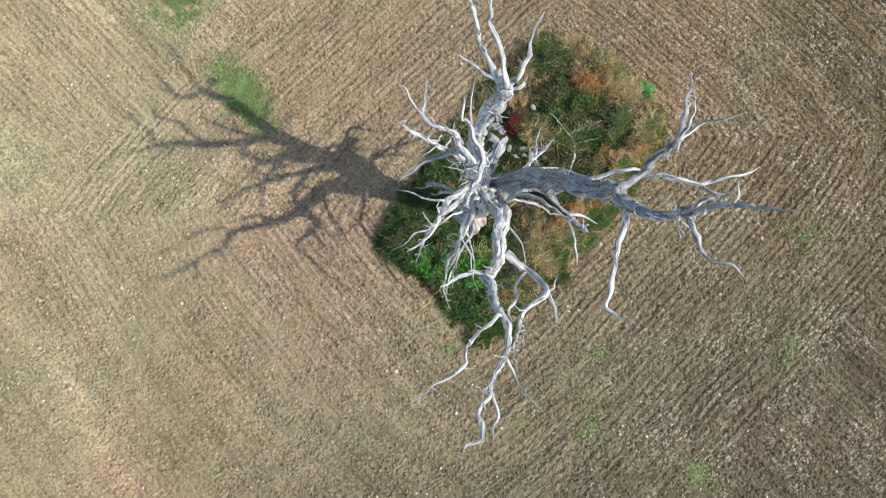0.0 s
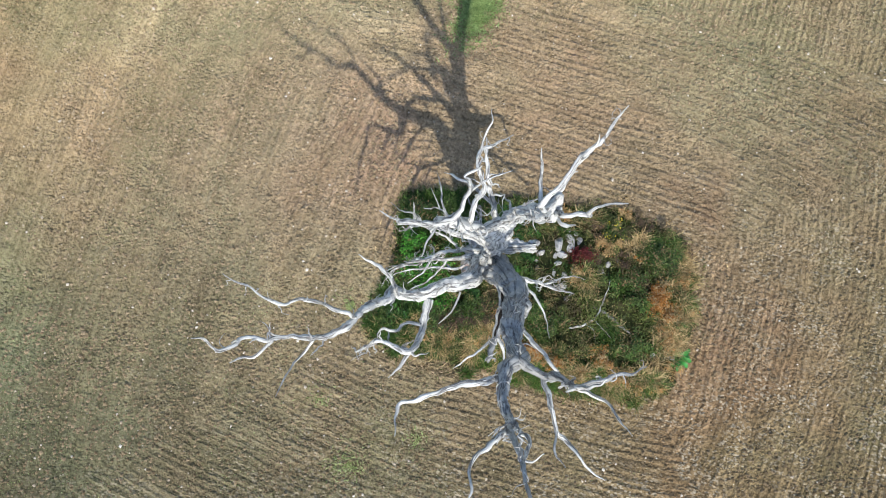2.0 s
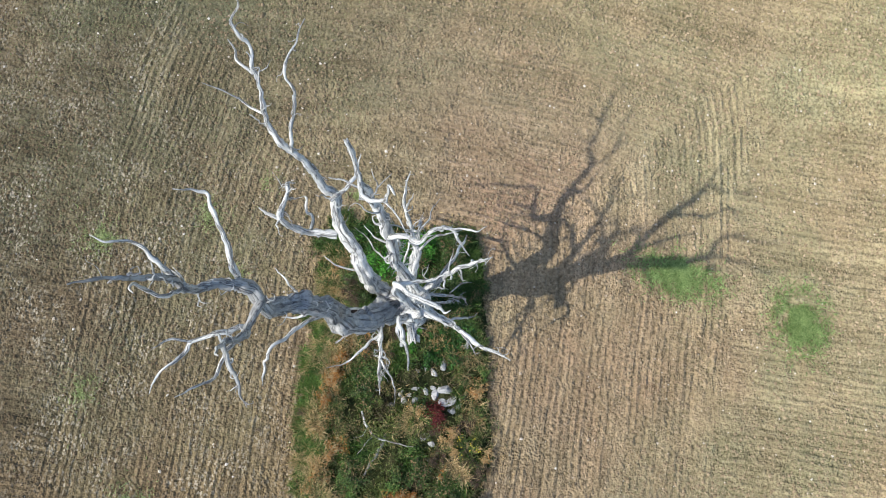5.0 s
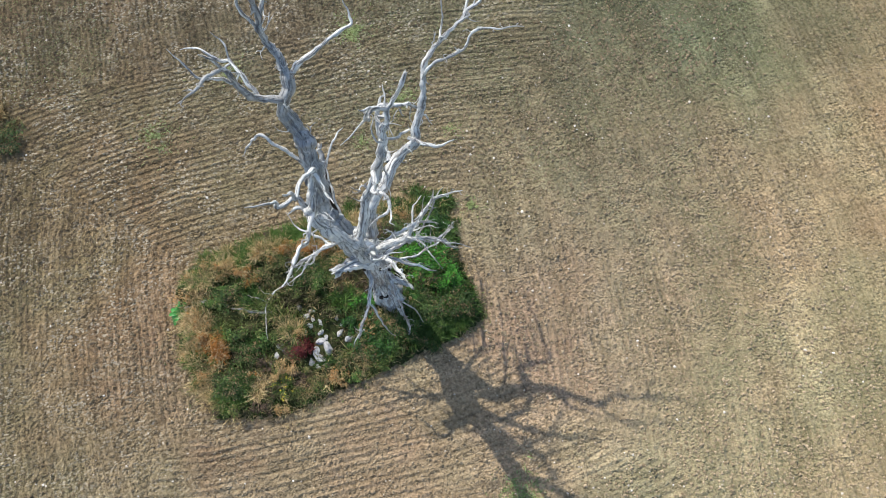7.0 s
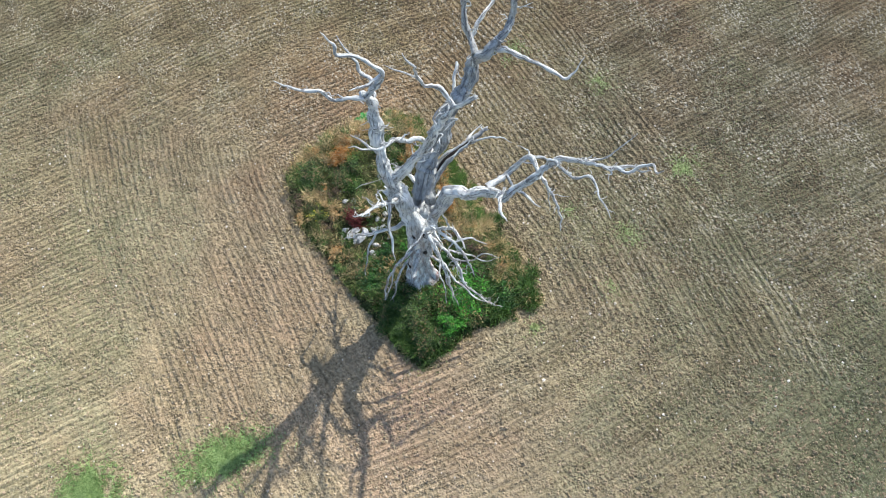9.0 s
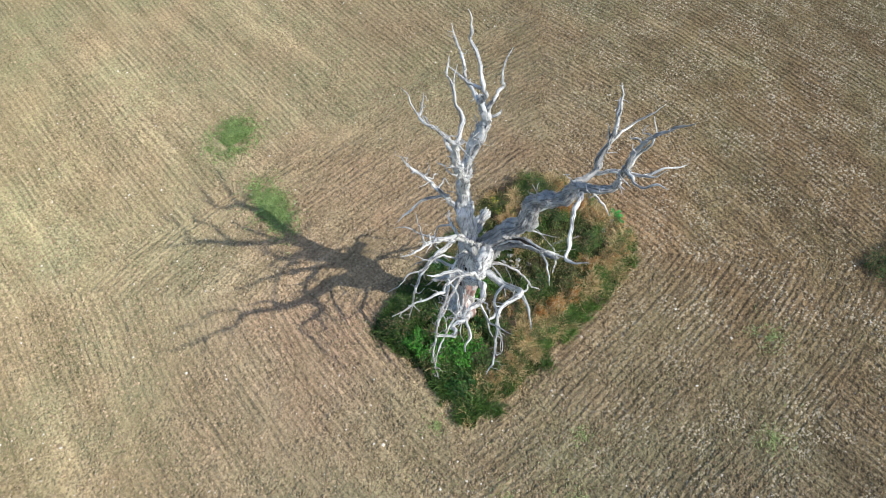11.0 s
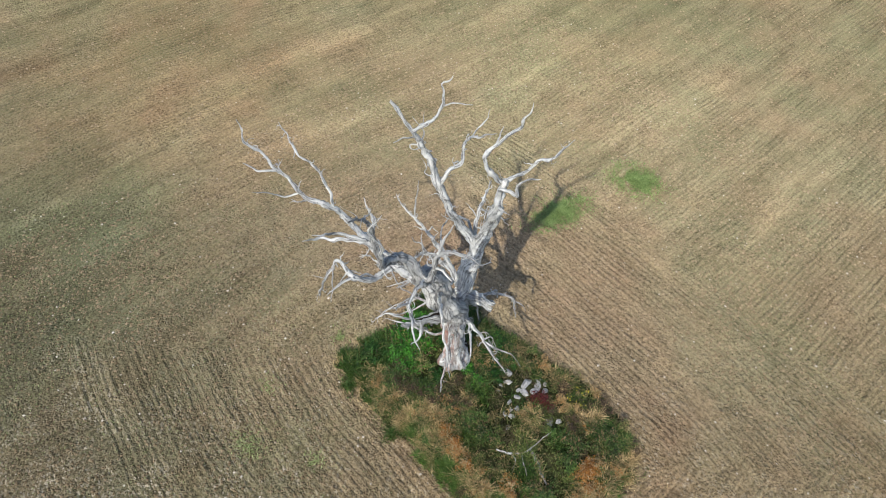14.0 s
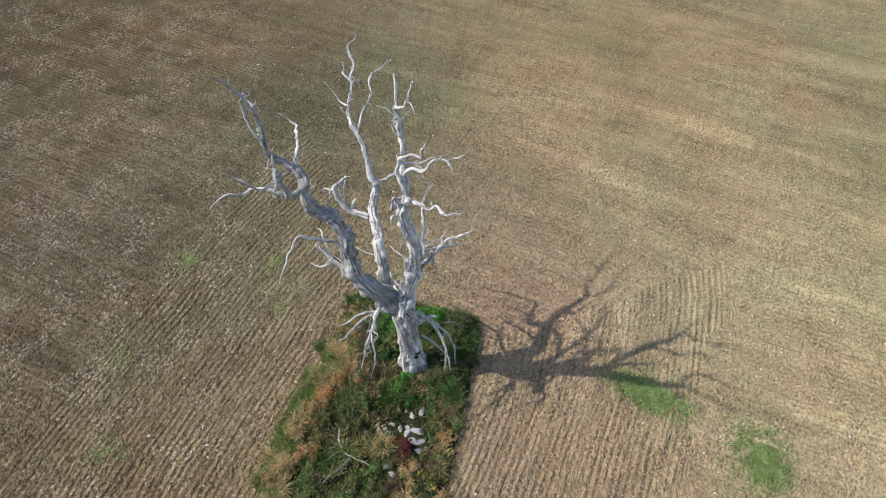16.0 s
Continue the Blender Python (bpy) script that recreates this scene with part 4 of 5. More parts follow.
# the limb is split open along its upper side: a black strip, for the shade inside the cleft, between two pale
# splintered lips
wood("cleft", dk, [(0.08, -0.78, 4.5, 0.04), (0.2, -1.02, 4.79, 0.062), (0.26, -1.3, 5.02, 0.062), (0.26, -1.62, 5.22, 0.05), (0.23, -1.95, 5.4, 0.02)], 12.6, look_of=HOLLOW_SHADE, label="black strip for the shade inside a cleft")
for o, q in ((-0.075, 12.7), (0.075, 12.8)):
    wood("lip", dk, [(0.06 + o, -0.72, 4.42, 0.03), (0.2 + o, -1.0, 4.79, 0.036), (0.26 + o, -1.3, 5.03, 0.034), (0.26 + o * 0.8, -1.66, 5.26, 0.03), (0.23 + o * 0.5, -2.05, 5.48, 0.01)], q, label="pale splintered lip")
wood("limb", TREE, [(-0.3, 0.0, 4.0, 0.2), (0.02, 0.08, 4.2, 0.2), (0.28, 0.16, 4.28, 0.18), (0.6, 0.27, 4.3, 0.15)], 13.0, end="broken", label="snapped-off limb stub with a splintered end", rib=0.3, gnarl=0.1, kink=0.01)
wood("limb", TREE, [(-0.5, 0.1, 2.4, 0.16), (-0.85, 0.35, 2.35, 0.1), (-1.15, 0.6, 2.2, 0.03)], 13.5, end="broken", label="splintered spike of wood on the trunk")
W1 = [(-0.4, 0.0, 4.4, 0.13), (-0.85, 0.05, 4.75, 0.095), (-1.27, 0.05, 5.06, 0.075), (-1.65, -0.12, 5.55, 0.055), (-2.02, -0.3, 6.05, 0.042), (-2.4, -0.35, 6.15, 0.028), (-2.75, -0.3, 6.3, 0.008)]
w1 = wood("limb", TREE, W1, 14.0, label="slender white limb")
wood("branch", w1, [(-2.0, -0.28, 6.0, 0.03), (-2.05, -0.2, 6.6, 0.022), (-2.08, -0.1, 7.2, 0.007)], 14.2)
wood("branch", w1, [(-1.3, 0.05, 5.1, 0.035), (-1.6, 0.35, 5.35, 0.025), (-1.8, 0.75, 5.4, 0.02), (-1.95, 1.05, 5.2, 0.006)], 14.4)
twigs(w1, W1, 15, 51, 0.2, 0.6)
W2 = [(-0.45, 0.05, 4.3, 0.11), (-0.75, 0.0, 4.72, 0.09), (-1.29, -0.01, 4.64, 0.075), (-1.91, 0.0, 4.35, 0.05), (-2.2, -0.02, 3.8, 0.036), (-2.39, -0.05, 3.1, 0.022), (-2.6, -0.1, 2.6, 0.007)]
w2 = wood("limb", TREE, W2, 15.0, label="slender white limb")
wood("branch", w2, [(-1.9, 0.0, 4.36, 0.03), (-2.25, 0.2, 4.3, 0.024), (-2.55, 0.2, 4.05, 0.016), (-2.85, 0.35, 3.9, 0.006)], 15.3)
twigs(w2, W2, 10, 52, 0.2, 0.55)
W3 = [(-0.6, -0.15, 3.3, 0.08), (-1.0, -0.35, 3.2, 0.06), (-1.53, -0.55, 3.0, 0.045), (-1.96, -0.6, 2.2, 0.035), (-2.3, -0.85, 1.85, 0.028), (-2.5, -1.02, 1.56, 0.022), (-2.7, -1.45, 1.0, 0.007)]
w3 = wood("limb", TREE, W3, 16.0, label="drooping white branch")
wood("branch", w3, [(-1.5, -0.55, 3.02, 0.03), (-1.9, -0.85, 3.4, 0.024), (-2.2, -1.05, 4.2, 0.018), (-2.5, -1.3, 4.3, 0.006)], 16.2)
wood("branch", w3, [(-1.2, -0.45, 3.1, 0.03), (-1.4, -0.95, 2.8, 0.024), (-1.75, -1.3, 2.6, 0.02), (-2.0, -1.7, 2.9, 0.006)], 16.4)
twigs(w3, W3, 20, 53, 0.25, 0.75)
D1 = [(-0.05, -0.5, 3.3, 0.06), (0.25, -0.85, 3.35, 0.045), (0.55, -1.2, 3.0, 0.035), (0.8, -1.55, 2.4, 0.022), (0.95, -1.75, 2.25, 0.007)]
d1 = wood("limb", TREE, D1, 17.0, label="thin hanging white branch")
wood("branch", d1, [(0.3, -0.9, 3.32, 0.025), (0.45, -0.95, 2.7, 0.018), (0.6, -1.05, 2.0, 0.006)], 17.2)
twigs(d1, D1, 8, 54, 0.15, 0.45)
D2 = [(-0.22, 0.05, 3.6, 0.09), (-0.12, 0.6, 3.62, 0.065), (0.08, 1.15, 3.45, 0.05), (0.33, 1.54, 3.2, 0.036), (0.42, 1.6, 2.75, 0.026), (0.57, 1.62, 2.3, 0.007)]
d2 = wood("limb", TREE, D2, 18.0, label="thin hanging white branch")
wood("branch", d2, [(0.02, 1.0, 3.5, 0.035), (-0.15, 1.35, 3.2, 0.028), (-0.2, 1.55, 2.6, 0.02), (-0.4, 1.75, 2.2, 0.007)], 18.2)
wood("branch", d2, [(0.36, 1.56, 3.05, 0.022), (0.6, 1.75, 2.9, 0.016), (0.7, 1.85, 2.6, 0.006)], 18.4)
twigs(d2, D2, 11, 55, 0.15, 0.5)
D4 = [(-0.55, 0.15, 2.75, 0.06), (-0.64, 0.6, 2.66, 0.05), (-0.68, 0.88, 2.5, 0.042), (-0.78, 1.28, 1.83, 0.032), (-0.76, 1.45, 1.04, 0.022), (-0.72, 1.5, 0.6, 0.007)]
d4 = wood("limb", TREE, D4, 20.0, label="thin hanging white branch")
wood("branch", d4, [(-0.75, 0.95, 2.6, 0.024), (-1.05, 1.2, 2.4, 0.018), (-1.2, 1.5, 1.9, 0.006)], 20.2)
twigs(d4, D4, 9, 57, 0.15, 0.45)
D5 = [(-0.45, 0.4, 2.0, 0.05), (-0.56, 0.73, 1.68, 0.042), (-0.65, 0.94, 1.39, 0.034), (-0.76, 1.16, 0.85, 0.024), (-0.74, 1.36, 0.45, 0.007)]
d5 = wood("limb", TREE, D5, 20.7, label="thin hanging white branch")
twigs(d5, D5, 5, 63, 0.15, 0.4)
D6 = [(-0.55, -0.18, 1.95, 0.06), (-0.74, -0.3, 1.75, 0.052), (-1.06, -0.46, 1.62, 0.044), (-1.44, -0.55, 1.41, 0.036), (-1.72, -0.67, 1.38, 0.03), (-2.11, -0.82, 1.25, 0.022), (-2.5, -1.1, 1.3, 0.007)]
d6 = wood("limb", TREE, D6, 21.3, label="thin crooked white branch low on the trunk")
wood("branch", d6, [(-1.06, -0.46, 1.62, 0.028), (-1.35, -0.3, 1.3, 0.02), (-1.5, -0.42, 1.0, 0.016), (-1.75, -0.3, 0.75, 0.006)], 21.6)
twigs(d6, D6, 8, 64, 0.15, 0.4)

NW = [(-0.28, 0.2, 5.1, 0.1), (-0.6, 0.6, 5.8, 0.075), (-0.87, 0.97, 6.39, 0.055), (-1.05, 1.3, 6.6, 0.035), (-1.15, 1.6, 6.9, 0.008)]
nw = wood("limb", TREE, NW, 22.0, label="slender white limb")
wood("branch", nw, [(-0.6, 0.6, 5.8, 0.05), (-1.1, 0.85, 5.85, 0.04), (-1.5, 1.0, 5.55, 0.03), (-1.8, 1.08, 5.28, 0.008)], 22.3)
twigs(nw, NW, 9, 58, 0.25, 0.7)
W4 = [(-0.45, -0.1, 3.9, 0.09), (-0.95, -0.3, 4.3, 0.065), (-1.45, -0.55, 4.1, 0.05), (-1.85, -0.75, 3.5, 0.035), (-2.2, -0.8, 3.0, 0.008)]
w4 = wood("limb", TREE, W4, 23.0, label="slender white limb")
wood("branch", w4, [(-1.0, -0.33, 4.3, 0.035), (-1.35, -0.15, 4.7, 0.028), (-1.75, -0.15, 4.9, 0.02), (-2.1, 0.05, 5.2, 0.006)], 23.3)
wood("branch", w4, [(-1.5, -0.57, 4.05, 0.03), (-1.6, -1.0, 4.1, 0.022), (-1.9, -1.35, 3.9, 0.006)], 23.6)
twigs(w4, W4, 10, 59, 0.25, 0.7)
E5 = [(0.0, -0.4, 3.9, 0.085), (0.55, -0.5, 4.15, 0.06), (1.15, -0.42, 3.85, 0.045), (1.6, -0.38, 3.5, 0.03), (2.0, -0.34, 3.2, 0.008)]
e5 = wood("limb", TREE, E5, 24.0, label="slender white limb")
wood("branch", e5, [(0.6, -0.5, 4.15, 0.035), (1.0, -0.85, 4.3, 0.028), (1.35, -1.15, 4.1, 0.02), (1.55, -1.6, 4.2, 0.006)], 24.3)
wood("branch", e5, [(1.15, -0.42, 3.85, 0.03), (1.5, -0.15, 3.6, 0.024), (1.8, 0.0, 3.55, 0.016), (2.15, 0.05, 3.3, 0.006)], 24.6)
twigs(e5, E5, 14, 60, 0.25, 0.7)

# ---- plants ----


def blades(name, x, y, h, material, width=0.012, lean=0.5, seed=1, z=None):
    """Many bent grass blades, joined."""
    r = np.random.RandomState(seed)
    n = len(x)
    z = (ground_height(x, y) if z is None else z) - 0.01
    a, b = r.rand(n) * 6.283, r.rand(n) * 6.283
    l = h * lean * (0.3 + r.rand(n))
    w = width * (0.6 + 0.8 * r.rand(n))
    dx, dy, ex, ey = np.cos(a), np.sin(a), np.cos(b) * w, np.sin(b) * w
    v = np.empty((n, 5, 3))
    for i, (s, t, f) in enumerate(((-1, 0, 0), (1, 0, 0), (0.8, 0.55, 0.3), (-0.8, 0.55, 0.3), (0, 1, 1))):
        v[:, i] = np.stack([x + s * ex + dx * l * f, y + s * ey + dy * l * f, z + h * (t - 0.12 * f)], 1)
    k = 5 * np.arange(n)
    faces = np.concatenate([np.stack([k, k + 1, k + 2, k + 3], 1).reshape(-1, 2, 2).reshape(-1, 4)]).tolist() + np.stack([k + 3, k + 2, k + 4], 1).tolist()
    return link_mesh(name, v.reshape(-1, 3), faces, material)


def leaves(name, p, size, material, seed=1, droop=0.4, aspect=0.5):
    """Folded pointed leaves at the points p, joined."""
    r = np.random.RandomState(seed)
    n = len(p)
    a = r.rand(n) * 6.283
    tilt = r.normal(-droop * 0.4, 0.45, n)
    d = np.stack([np.cos(a) * np.cos(tilt), np.sin(a) * np.cos(tilt), np.sin(tilt)], 1)
    s = np.stack([-np.sin(a), np.cos(a), r.normal(0, 0.35, n)], 1)
    s /= np.linalg.norm(s, axis=1)[:, None]
    up = np.cross(d, s)
    L = (size * (0.6 + 0.8 * r.rand(n)))[:, None]
    v = np.empty((n, 4, 3))
    v[:, 0] = p - d * L * 0.5
    v[:, 1] = p + s * L * aspect * 0.5 + up * L * 0.1
    v[:, 2] = p + d * L * 0.5 - up * L * 0.08
    v[:, 3] = p - s * L * aspect * 0.5 + up * L * 0.1
    k = 4 * np.arange(n)
    f = np.concatenate([np.stack([k, k + 1, k + 2], 1), np.stack([k, k + 2, k + 3], 1)])
    return link_mesh(name, v.reshape(-1, 3), f, material)


def stalks(name, base, tips, material, w=0.007):
    """Thin stems from base points to tips, three-sided, with a bend."""
    n = len(base)
    mid = (base + tips) / 2 + np.array([0, 0, 0.12]) * np.linalg.norm(tips - base, axis=1)[:, None]
    v = np.empty((n, 7, 3))
    for i in range(3):
        o = np.array([math.cos(i * 2.09), math.sin(i * 2.09), 0]) * w
        v[:, i], v[:, 3 + i] = base + o, mid + o * 0.7
    v[:, 6] = tips
    f = []
    for i in range(3):
        j = (i + 1) % 3
        f += [(i, j, 3 + j, 3 + i)]
    quads = (np.array(f)[None] + 7 * np.arange(n)[:, None, None]).reshape(-1, 4).tolist()
    tris = (np.array([(3 + i, 3 + (i + 1) % 3, 6) for i in range(3)])[None] + 7 * np.arange(n)[:, None, None]).reshape(-1, 3).tolist()
    return link_mesh(name, v.reshape(-1, 3), quads + tris, material)


def bush(name, label, category, x, y, rx, ry, h, n, leaf, material, seed, group="", flower=None, lumpy=0.5, aspect=0.55):
    """A low bush: stems that fan out and leaves in uneven tufts about their ends."""
    r = np.random.RandomState(seed)
    z = zed(x, y)
    ob = empty(name, (x, y, z), label, category, group)
    k = max(7, n // 45)
    a, q = r.rand(k) * 6.283, np.sqrt(r.rand(k))
    tips = np.stack([x + rx * q * np.cos(a), y + ry * q * np.sin(a), z + h * (0.45 + 0.6 * r.rand(k)) * (1 - 0.55 * q ** 2)], 1)
    base = np.stack([x + 0.45 * (tips[:, 0] - x), y + 0.45 * (tips[:, 1] - y), np.full(k, z - 0.02)], 1)
    under(stalks("stems", base, tips, STEM), ob, "thin brown stems")
    i = r.randint(0, k, n)
    t = 0.35 + 0.65 * r.rand(n) ** 0.6
    p = base[i] * (1 - t[:, None]) + tips[i] * t[:, None] + r.normal(0, 1, (n, 3)) * np.array([rx, ry, h * 0.6]) * 0.16 * lumpy * 2
    p[:, 2] = np.maximum(p[:, 2], z + 0.02)
    under(leaves("foliage", p, leaf, material, seed + 1, aspect=aspect), ob)
    if flower:
        i = r.randint(0, k, 44)
        p = tips[i] + r.normal(0, 0.06, (44, 3)) + np.array([0, 0, 0.05])
        tagged(under(leaves("flowers", p, 0.042, flower, seed + 2, aspect=0.9), ob, "small yellow flower heads"), kind="stuff")
    return ob


def tussock(name, label, category, x, y, rad, h, n, material, seed, group="", width=0.011, lean=0.8):
    """A clump of long blades or fronds that fan out from its foot."""
    r = np.random.RandomState(seed)
    a, q = r.rand(n) * 6.283, rad * np.sqrt(r.rand(n)) * (0.6 + 0.4 * r.rand(n))
    q = q * (1 + 0.55 * np.sin(2 * a + seed) + 0.25 * np.sin(5 * a + 2.0 * seed))
    own = r.randint(0, 5, n)
    cx, cy = r.normal(0, 0.5 * rad, 5)[own], r.normal(0, 0.5 * rad, 5)[own]
    px, py = x + cx + 0.7 * q * np.cos(a), y + cy + 0.6 * q * np.sin(a)
    keep = r.rand(n) < 0.62 + 0.8 * vnoise(px, py, 5.0, seed)
    px, py, q, n = px[keep], py[keep], np.minimum(q[keep], rad), int(keep.sum())
    ob = blades(name, px, py, h * (0.45 + 0.75 * r.rand(n)) * (1 - 0.4 * (q / rad) ** 2), material, width, lean, seed + 1000)
    return tagged(ob, label, category, group)


def island_grass():
    r = np.random.RandomState(21)
    n = 105000
    x, y = r.uniform(-3.2, 6.5, n), r.uniform(-3.2, 3.2, n)
    d = isle_distance(x, y)
    ok = (d < r.uniform(-0.25, 0.1, n)) & (r.rand(n) < 0.55 + 0.75 * vnoise(x, y, 2.4, 2)) & (np.hypot(x + 0.35, y - 0.15) > 0.5)
    # the stony hollow is nearly bare
    ok &= r.rand(n) > 0.85 * np.exp(-(((x - 2.0) / 0.8) ** 2 + ((y - 0.7) / 0.9) ** 2))
    x, y, d = x[ok], y[ok], d[ok]
    h = (0.08 + 0.2 * r.rand(len(x))) * (1 + 0.75 * vnoise(x, y, 2.4, 2)) * np.clip(0.5 - d * 1.5, 0.45, 1)
    edge = np.exp(-((y + 2.45) / 0.45) ** 2) + 0.6 * np.exp(-((x - 5.6) / 0.5) ** 2) + 0.5 * np.exp(-((y - 2.3) / 0.5) ** 2)
    west = np.clip((0.2 - x) / 1.8, 0, 1)
    jit = 0.25 * (r.rand(len(x)) - 0.5)
    dry = edge * 0.95 + vnoise(x, y, 1.5, 6) * 0.9 + jit > 0.72
    brown = ~dry & (vnoise(x, y, 1.7, 40) + jit - 0.5 * west > 0.52)
    lush = ~dry & ~brown & (vnoise(x, y, 1.5, 12) + jit + 0.7 * west > 0.25)
    meadow = ~dry & ~lush & ~brown
    tagged(blades("meadow_grass", x[meadow], y[meadow], h[meadow], GRASS, 0.015, 0.9, 31), "rank olive-green grass growing under the dead tree", "grass", kind="stuff")
    tagged(blades("lush_grass", x[lush], y[lush], h[lush] * 1.2, LUSH, 0.015, 0.9, 32), "lush dark-green grass at the island's edges", "grass", kind="stuff")
    tagged(blades("dry_grass", x[dry], y[dry], h[dry] * 1.15, STRAW, 0.012, 0.9, 33), "bleached straw-coloured grass along the island's rim", "grass", kind="stuff")
    tagged(blades("withered_grass", x[brown], y[brown], h[brown] * 0.9, DULL, 0.012, 0.9, 34), "withered grey-brown grass between the bushes", "grass", kind="stuff")


def rim_tufts():
    """Thin dry and green blades that straggle from the island's rim out over the bare soil."""
    r = np.random.RandomState(23)
    x, y = r.uniform(-3.6, 6.8, 60000), r.uniform(-3.6, 3.6, 60000)
    d = isle_distance(x, y)
    ok = (d > -0.1) & (r.rand(60000) < np.exp(-np.maximum(d, 0) / 0.16) * np.clip(0.25 + 0.9 * vnoise(x, y, 1.8, 15), 0, 1))
    x, y = x[ok], y[ok]
    tan = vnoise(x, y, 1.2, 17) + 0.5 * (r.rand(len(x)) - 0.5) > -0.15
    h = 0.05 + 0.1 * r.rand(len(x))
    tagged(blades("rim_dry_grass", x[tan], y[tan], h[tan], STRAW, 0.012, 1.3, 35), "short dry grass straggling onto the tilled soil", "grass", kind="stuff")
    tagged(blades("rim_green_grass", x[~tan], y[~tan], h[~tan], GRASS, 0.012, 1.2, 36), "short olive grass straggling onto the tilled soil", "grass", kind="stuff")


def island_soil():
    """The matted ground of dead grass under the plants, their shade darkened into it: a thin uneven sheet with a ragged
    rim.
    """
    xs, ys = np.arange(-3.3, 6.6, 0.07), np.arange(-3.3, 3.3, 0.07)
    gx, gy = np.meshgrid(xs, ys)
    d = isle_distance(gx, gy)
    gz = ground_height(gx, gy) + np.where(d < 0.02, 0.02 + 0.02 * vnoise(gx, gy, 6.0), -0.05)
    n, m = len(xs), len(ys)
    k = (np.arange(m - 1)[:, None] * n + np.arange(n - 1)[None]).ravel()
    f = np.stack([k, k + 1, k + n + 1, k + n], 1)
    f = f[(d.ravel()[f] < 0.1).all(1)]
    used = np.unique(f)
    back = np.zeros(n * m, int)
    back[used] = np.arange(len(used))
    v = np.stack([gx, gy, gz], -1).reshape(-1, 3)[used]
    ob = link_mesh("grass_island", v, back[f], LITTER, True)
    tagged(ob, "unploughed island of matted grass around the dead tree, darkened for shade", "grass", kind="structure")


island_soil()
island_grass()
rim_tufts()

# bushes and herbs on the island


def herb_clumps():
    """Rounded clumps of herbs and dry growth that stand over the grass, with dark gaps between them."""
    r = random.Random(77)
    placed = []
    kinds = {"olive": ("herb_clump", "rounded clump of olive-green herbs", OLIVE, 0.055), "green": ("herb_clump", "rounded clump of fresh green herbs", HERB, 0.06),
             "dark": ("herb_clump", "dark-green leafy clump in the grass", BRAMBLE, 0.06), "brown": ("withered_clump", "withered brown clump of dead stems", BROWN, 0.045),
             "tan": ("dry_clump", "dry straw-coloured clump of dead leaves", DRY, 0.06)}
    for _ in range(2600):
        x, y = r.uniform(-3.0, 6.1), r.uniform(-2.9, 2.8)
        s = r.uniform(0.18, 0.4)
        if len(placed) >= 120 or float(isle_distance(np.array([x]), np.array([y]))[0]) > -0.15:
            continue
        if math.hypot(x + 0.35, y - 0.15) < 0.75 or (1.0 < x < 2.8 and -0.3 < y < 1.7) or (2.3 < x < 4.6 and -1.15 < y < 0.1) or (5.0 < x and -1.2 < y < -0.6) or any(math.hypot(x - a, y - b) < 0.75 * (s + q) for a, b, q in placed):
            continue
        placed.append((x, y, s))
        u = r.random()
        rim = y < -1.9 or x > 5.0 or y > 2.0
        if x < 0.3:
            kind = "green" if u < (0.42 if y < 0.2 else 0.12) else "dark" if u < 0.88 else "olive"
        elif rim:
            kind = "tan" if u < 0.34 else "green" if u < 0.6 else "olive" if u < 0.85 else "brown"
        else:
            kind = "olive" if u < 0.48 else "dark" if u < 0.66 else "green" if u < 0.78 else "brown" if u < 0.9 else "tan"
        name, label, material, leaf = kinds[kind]
        bush(name, label, "herbs", x, y, s * r.uniform(0.8, 1.3), s, r.uniform(0.28, 0.7), int(2400 * s * s) + 90, leaf, material, 2000 + 7 * len(placed), "herb clumps on the island", lumpy=0.6, aspect=0.38)


herb_clumps()
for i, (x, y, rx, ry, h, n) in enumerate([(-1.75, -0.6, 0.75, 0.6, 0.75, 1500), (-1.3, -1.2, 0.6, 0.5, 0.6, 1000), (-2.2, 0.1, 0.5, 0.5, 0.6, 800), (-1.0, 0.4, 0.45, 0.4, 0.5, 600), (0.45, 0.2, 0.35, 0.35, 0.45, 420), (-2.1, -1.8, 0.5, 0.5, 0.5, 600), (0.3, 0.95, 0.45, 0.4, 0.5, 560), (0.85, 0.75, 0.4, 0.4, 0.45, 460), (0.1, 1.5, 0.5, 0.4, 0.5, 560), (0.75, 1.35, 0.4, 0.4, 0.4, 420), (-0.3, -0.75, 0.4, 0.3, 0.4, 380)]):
    # all but four patches take the leaf colour with shade painted in
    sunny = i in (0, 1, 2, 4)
    bush("nettle_patch", "bright green leafy nettles crowding the trunk's foot" if sunny else "leafy nettles behind the trunk, shade painted into their green", "nettles", x, y, rx, ry, h, n, 0.075, NETTLE if sunny else SHADED_NETTLE, 100 + i * 5, "nettles at the trunk")
for i, (x, y, rx, ry, h, n) in enumerate([(-1.7, 0.95, 0.75, 0.5, 0.8, 1300), (-2.4, 0.75, 0.45, 0.5, 0.6, 700), (-0.5, 1.25, 0.6, 0.5, 0.6, 800), (0.5, 1.6, 0.6, 0.45, 0.5, 700), (-0.75, -1.75, 0.8, 0.55, 0.65, 1100), (0.5, -1.2, 0.8, 0.5, 0.6, 1000), (1.9, -0.9, 0.6, 0.5, 0.5, 700), (4.75, 1.75, 0.6, 0.6, 0.75, 1000), (4.2, 0.65, 0.5, 0.5, 0.6, 700), (4.4, -0.9, 0.6, 0.5, 0.55, 800)]):
    bush("bramble_bush", "low dark-green bramble bush among the grass", "bush", x, y, rx, ry, h, n, 0.06, BRAMBLE, 200 + i * 5, "brambles on the island")
